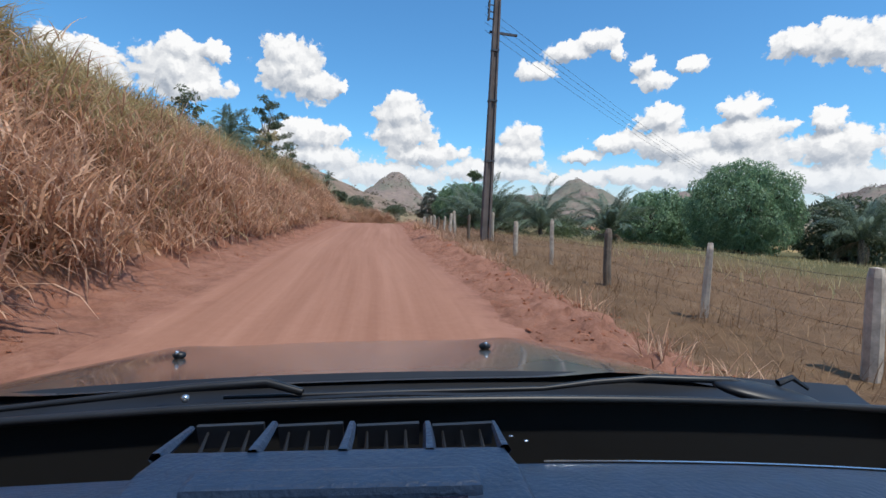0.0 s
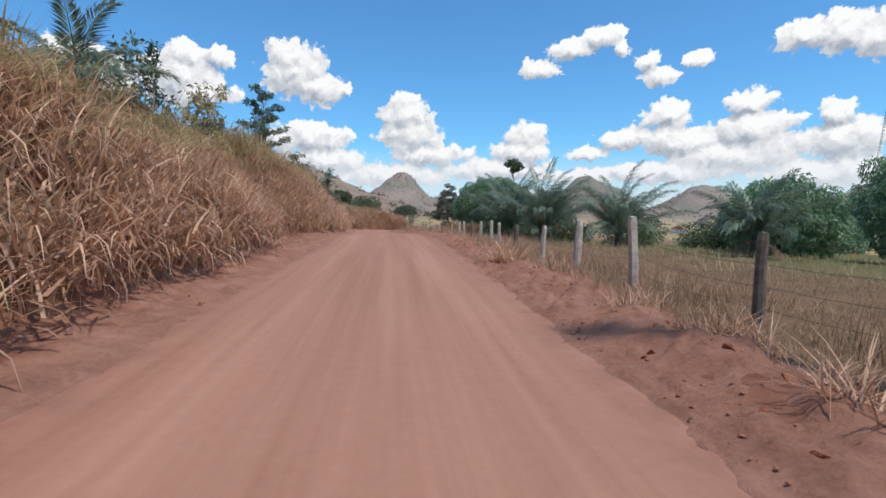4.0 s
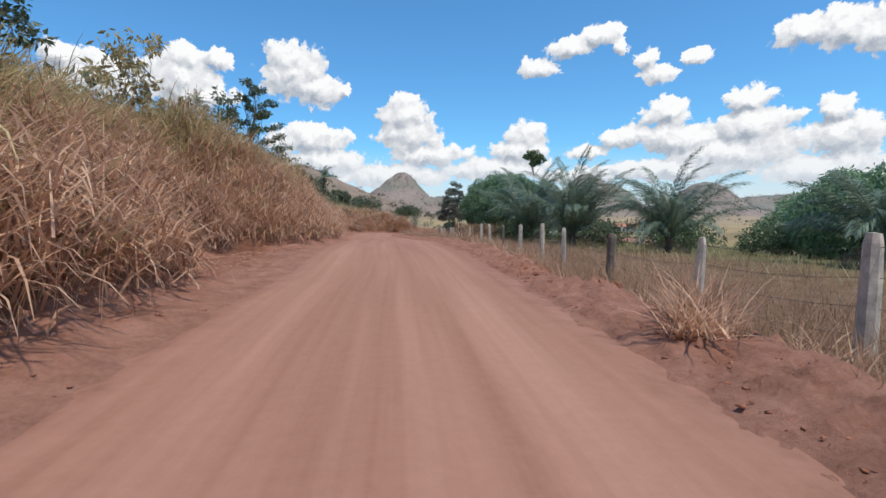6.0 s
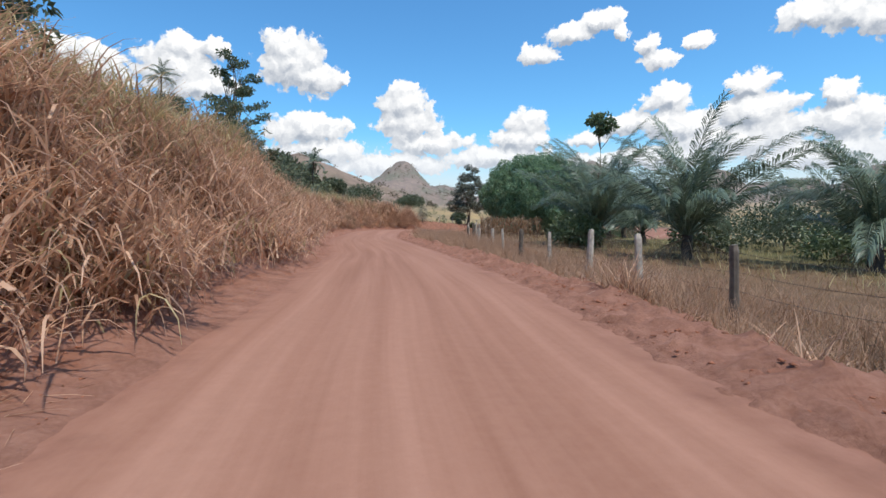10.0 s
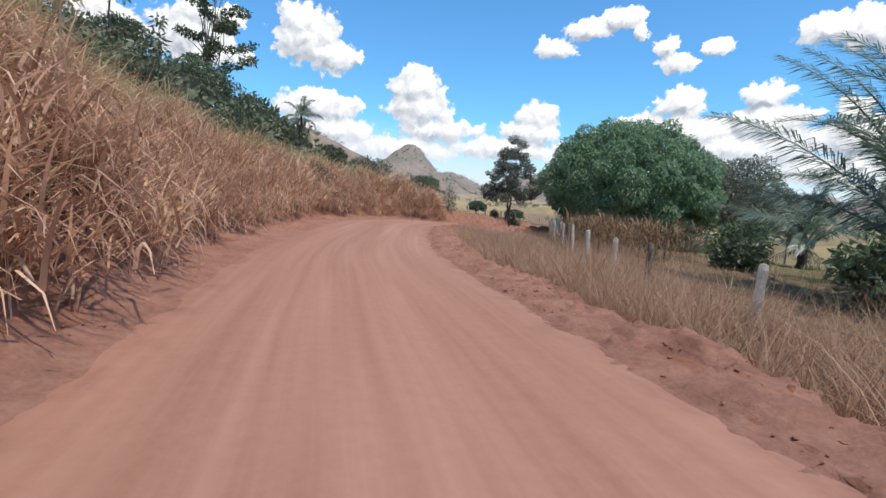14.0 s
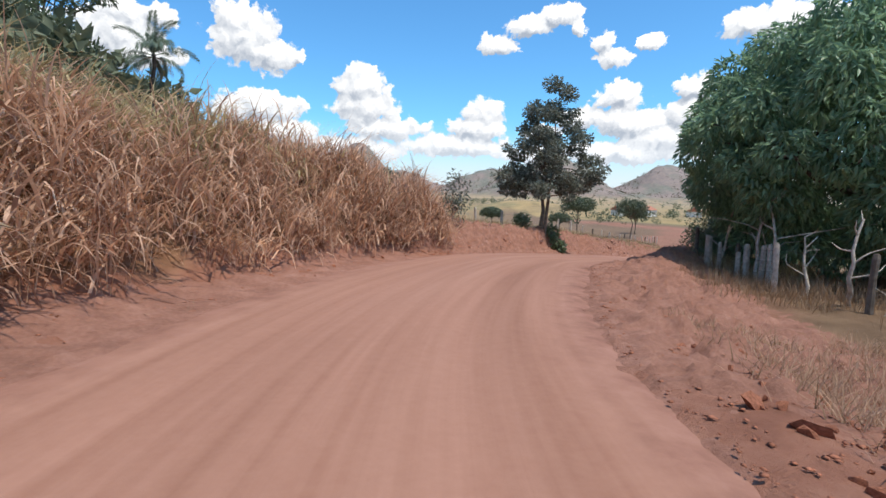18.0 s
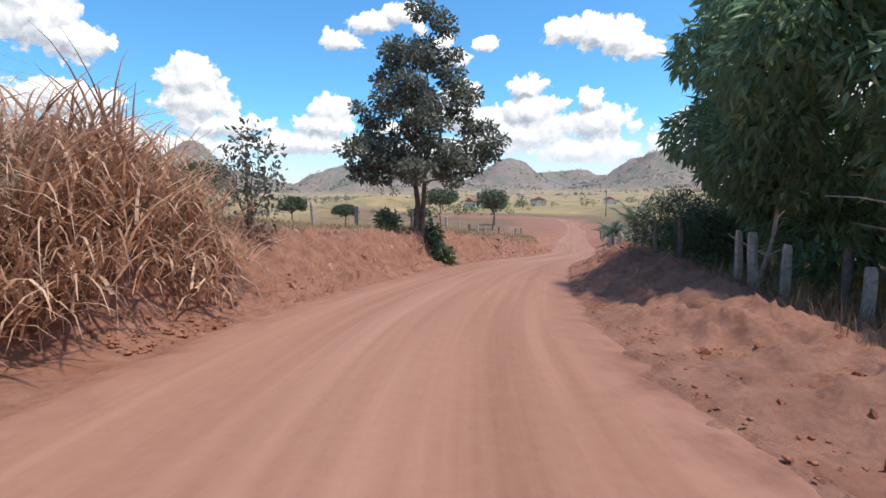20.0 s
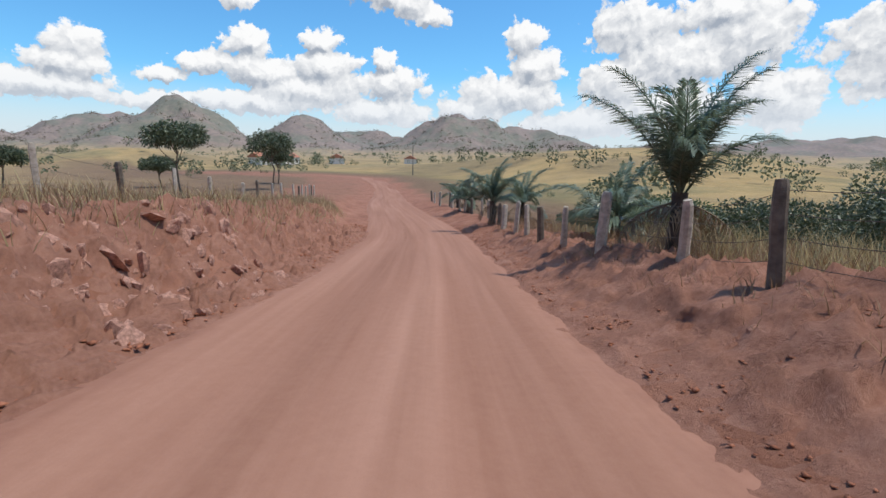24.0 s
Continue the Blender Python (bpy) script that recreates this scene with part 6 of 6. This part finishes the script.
wiper = car_part("wiper", bar([(0.60, 0.71, 1.318), (0.546, 0.72, 1.336), (0.42, 0.74, 1.338), (0.33, 0.75, 1.331), (0.249, 0.76, 1.320), (0.0, 0.765, 1.322), (-0.25, 0.765, 1.324)], [0.006, 0.006, 0.005, 0.005, 0.004, 0.004, 0.003]), M_BLACK, "black wiper arm", smooth=True)
car_part("wiper_blade", bar([(0.30, 0.735, 1.312), (0.0, 0.75, 1.322), (-0.34, 0.75, 1.318)], [0.005, 0.006, 0.004], 5), M_BLACK, "rubber wiper blade", wiper)
wiper2 = car_part("wiper", bar([(-0.13, 0.75, 1.333), (-0.185, 0.76, 1.347), (-0.30, 0.75, 1.346), (-0.392, 0.74, 1.341), (-0.62, 0.73, 1.326)], [0.006, 0.007, 0.006, 0.005, 0.004]), M_BLACK, "black wiper arm", smooth=True)
bm = bmesh.new()
bmesh.ops.create_uvsphere(bm, u_segments=18, v_segments=10, radius=1.0, matrix=Matrix.Translation((0.60, 0.705, 1.316)) @ Euler((0, radians(11), radians(-6))).to_matrix().to_4x4() @ Matrix.Diagonal((0.090, 0.045, 0.014, 1)))
cover = car_part("wiper_cover", bm, M_BLACK, "black plastic cover at the wiper pivot", smooth=True)
car_part("wiper_hook", bar([(0.63, 0.72, 1.328), (0.655, 0.72, 1.336), (0.68, 0.715, 1.318)], [0.006, 0.005, 0.003], 6), M_BLACK, "", cover)
bm = bmesh.new()
bmesh.ops.create_uvsphere(bm, u_segments=10, v_segments=6, radius=0.006, matrix=Matrix.Translation((-0.28, 0.70, 1.348)))
car_part("wiper_nut", bm, M_CHROME, "small bright nut", smooth=True)
car_part("scuttle_edge", bar([(CX + q * 0.98, 0.652, scuttle_z(CX + q * 0.98, 0.655) - 0.004) for q in np.linspace(-1, 1, 25)], [0.006] * 25, 6), M_BLACK, "black rubber edge under the windscreen", smooth=True)


# dashboard: well under the windscreen with its shade painted near-black, then the blue-grey top
def dash_z(x, y):
    q = (x - CX) / 0.8
    return 1.352 - 0.052 * q * abs(q) * (1 if q > 0 else 0.1) - 0.012 * max(0.0, (y - 0.44) / 0.06)**2 + 0.02 * (0.5 - y)


dash = car_part("dashboard", sheet(np.linspace(CX - 0.95, CX + 0.95, 45), np.linspace(0.10, 0.50, 21), dash_z), M_DASH, "dark blue-grey dashboard top", smooth=True)
car_part("well_wall", sheet(np.linspace(CX - 1.0, CX + 1.0, 25), [0.656, 0.66, 0.664], lambda x, y: scuttle_z(x, 0.655) - 0.012 - (0.664 - y) * 28), M_DASHLOW, "wall of the windscreen well, painted near-black for its shade")
car_part("well_floor", box(bmesh.new(), CX - 1.0, CX + 1.0, 0.42, 0.66, 1.12, 1.16), M_DASHLOW, "floor of the windscreen well, painted near-black for its shade")
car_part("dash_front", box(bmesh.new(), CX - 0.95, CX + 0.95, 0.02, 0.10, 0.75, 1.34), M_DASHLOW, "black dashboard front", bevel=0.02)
car_part("chrome_strip", bar([(x, 0.497, dash_z(x, 0.497) + 0.003) for x in np.linspace(0.165, 0.72, 12)], [0.0011] * 12, 5), M_CHROME, "thin bright trim strip", dash)
for px_, pz_ in ((0.155, 1.318), (0.175, 1.311)):
    bm = bmesh.new()
    bmesh.ops.create_uvsphere(bm, u_segments=8, v_segments=5, radius=0.0025, matrix=Matrix.Translation((px_, 0.60, pz_)) @ Matrix.Diagonal((1.6, 1, 0.6, 1)))
    car_part("clip", bm, M_CHROME, "small bright clip in the well", dash, smooth=True)
# raised centre housing with four air vents and the screen
HX = -0.043
bm = bmesh.new()
rows_h = [[(HX - 0.19, 0.20, 1.345), (HX - 0.160, 0.20, 1.40), (HX + 0.145, 0.20, 1.392), (HX + 0.185, 0.20, 1.335)],
          [(HX - 0.19, 0.39, 1.345), (HX - 0.150, 0.39, 1.403), (HX + 0.150, 0.39, 1.393), (HX + 0.178, 0.39, 1.335)],
          [(HX - 0.165, 0.425, 1.345), (HX - 0.145, 0.422, 1.402), (HX + 0.146, 0.422, 1.392), (HX + 0.165, 0.425, 1.335)],
          [(HX - 0.165, 0.49, 1.345), (HX - 0.145, 0.49, 1.368), (HX + 0.146, 0.49, 1.360), (HX + 0.165, 0.49, 1.335)]]
vv = [[bm.verts.new(p) for p in r] for r in rows_h]
for a in range(3):
    for b in range(3):
        bm.faces.new((vv[a][b], vv[a][b + 1], vv[a + 1][b + 1], vv[a + 1][b]))
bm.faces.new(vv[3])
bm.faces.new(vv[0][::-1])
housing = car_part("vent_housing", bm, M_DASH, "raised centre vent housing", bevel=0.004)
for k in range(4):
    x0 = HX - 0.146 + k * 0.0755
    zz = 1.402 - 0.0033 * k
    bm = bmesh.new()
    c = [bm.verts.new(p) for p in ((x0 + 0.006, 0.480, zz - 0.003), (x0 + 0.068, 0.480, zz - 0.003), (x0 + 0.068, 0.487, zz - 0.028), (x0 + 0.006, 0.487, zz - 0.028))]
    bm.faces.new(c)
    ext = bmesh.ops.extrude_face_region(bm, geom=list(bm.faces))
    for v in ext["geom"]:
        if isinstance(v, bmesh.types.BMVert):
            v.co.y += 0.006
    vent = car_part("air_vent", bm, M_VENT, "dark air vent")
    for j in range(3):
        xx = x0 + 0.016 + j * 0.019
        car_part("vent_slat", bar([(xx, 0.482, zz - 0.010), (xx + (xx - 0.0) * -0.03, 0.432, zz - 0.018)], [0.0012, 0.0026], 4), M_VENT, "", vent)
    if k:
        car_part("vent_rib", bar([(x0 - 0.002, 0.420, zz - 0.002), (x0, 0.455, zz - 0.003), (x0 + 0.001, 0.488, zz - 0.004)], [0.0065, 0.0055, 0.004], 6), M_DASH, "", housing)
for k, (xa, xb) in enumerate(((HX - 0.150, HX - 0.147), (HX + 0.146, HX + 0.150))):
    car_part("vent_rib", bar([(xa, 0.420, 1.398 - 0.008 * k), (xb, 0.488, 1.394 - 0.008 * k)], [0.006, 0.003], 6), M_DASH, "", housing)
bm = box(bmesh.new(), HX - 0.105, HX + 0.113, 0.345, 0.376, 1.30, 1.407)
for v in bm.verts:
    v.co.z -= 0.04 * (v.co.x - HX)
bezel = car_part("screen_bezel", bm, M_DASH, "dark screen bezel", bevel=0.006)
bm = box(bmesh.new(), HX - 0.092, HX + 0.100, 0.340, 0.348, 1.31, 1.395)
car_part("screen", bm, M_SCREEN, "unlit dark screen", bezel)
# cabin shell behind and round the eye
for sx in (-1, 1):
    x = CX + sx * 0.97
    bm = box(bmesh.new(), x - 0.03, x + 0.03, -2.6, 0.70, 0.42, 1.18)
    door = car_part("body_side", bm, M_PAINT, "dark car body side", bevel=0.02)
    bm = box(bmesh.new(), x - 0.04, x + 0.04, 0.74, 2.12, 0.42, 0.93)
    car_part("wing", bm, M_PAINT, "dark front wing", bevel=0.03)
    car_part("pillar", bar([(x + sx * 0.02, 0.70, 1.20), (CX + sx * 0.84, 0.05, 1.93)], [0.045, 0.04], 8), M_PAINT, "front roof pillar")
    car_part("pillar", bar([(x - sx * 0.02, -0.75, 1.22), (CX + sx * 0.82, -0.8, 1.95)], [0.05, 0.045], 8), M_PAINT, "middle roof pillar")
    car_part("pillar", bar([(x - sx * 0.02, -2.4, 1.22), (CX + sx * 0.8, -1.95, 1.92)], [0.07, 0.06], 8), M_PAINT, "rear roof pillar")
    for wy in (1.45, -1.75):
        bm = bmesh.new()
        gz = ground(CX, wy) + 0.32
        bmesh.ops.create_cone(bm, segments=28, radius1=0.33, radius2=0.33, depth=0.2, cap_ends=True, matrix=Matrix.Translation((CX + sx * 0.88, wy, gz)) @ Euler((0, radians(90), 0)).to_matrix().to_4x4())
        wheel = car_part("wheel", bm, M_TYRE, "black tyre", bevel=0.02)
        bm = bmesh.new()
        bmesh.ops.create_cone(bm, segments=24, radius1=0.21, radius2=0.17, depth=0.03, cap_ends=True, matrix=Matrix.Translation((CX + sx * 0.99, wy, gz)) @ Euler((0, radians(90 * sx), 0)).to_matrix().to_4x4())
        car_part("rim", bm, M_IRON, "steel rim").parent = wheel
roof = sheet(np.linspace(CX - 0.86, CX + 0.86, 13), np.linspace(-2.1, 0.1, 15), lambda x, y: 1.98 - 0.06 * ((x - CX) / 0.86)**4 - 0.04 * ((y + 0.9) / 1.2)**2)
bmesh.ops.solidify(roof, geom=list(roof.faces), thickness=0.03)
car_part("roof", roof, M_PAINT, "dark car roof", smooth=True)
car_part("tailgate", box(bmesh.new(), CX - 0.94, CX + 0.94, -2.66, -2.56, 0.42, 1.26), M_PAINT, "dark tailgate", bevel=0.03)
car_part("floor_pan", box(bmesh.new(), CX - 0.94, CX + 0.94, -2.6, 2.0, 0.36, 0.42), M_BLACK, "car floor")
car_part("bulkhead", box(bmesh.new(), CX - 0.94, CX + 0.94, 0.70, 0.74, 0.42, 1.12), M_BLACK, "bulkhead behind the engine")
car_part("front_bumper", box(bmesh.new(), CX - 0.97, CX + 0.97, 2.12, 2.28, 0.38, 0.82), M_PAINT, "dark front bumper", bevel=0.05)
for sx in (-0.38, 0.38):
    car_part("seat", box(bmesh.new(), CX + sx - 0.24, CX + sx + 0.24, -0.95, -0.45, 0.5, 0.78), M_SEAT, "grey cloth seat", bevel=0.05)
    car_part("seat_back", box(bmesh.new(), CX + sx - 0.23, CX + sx + 0.23, -1.1, -0.95, 0.7, 1.35), M_SEAT, "grey cloth seat back", bevel=0.05)
car_part("rear_bench", box(bmesh.new(), CX - 0.62, CX + 0.62, -2.0, -1.5, 0.5, 0.8), M_SEAT, "grey rear bench", bevel=0.05)
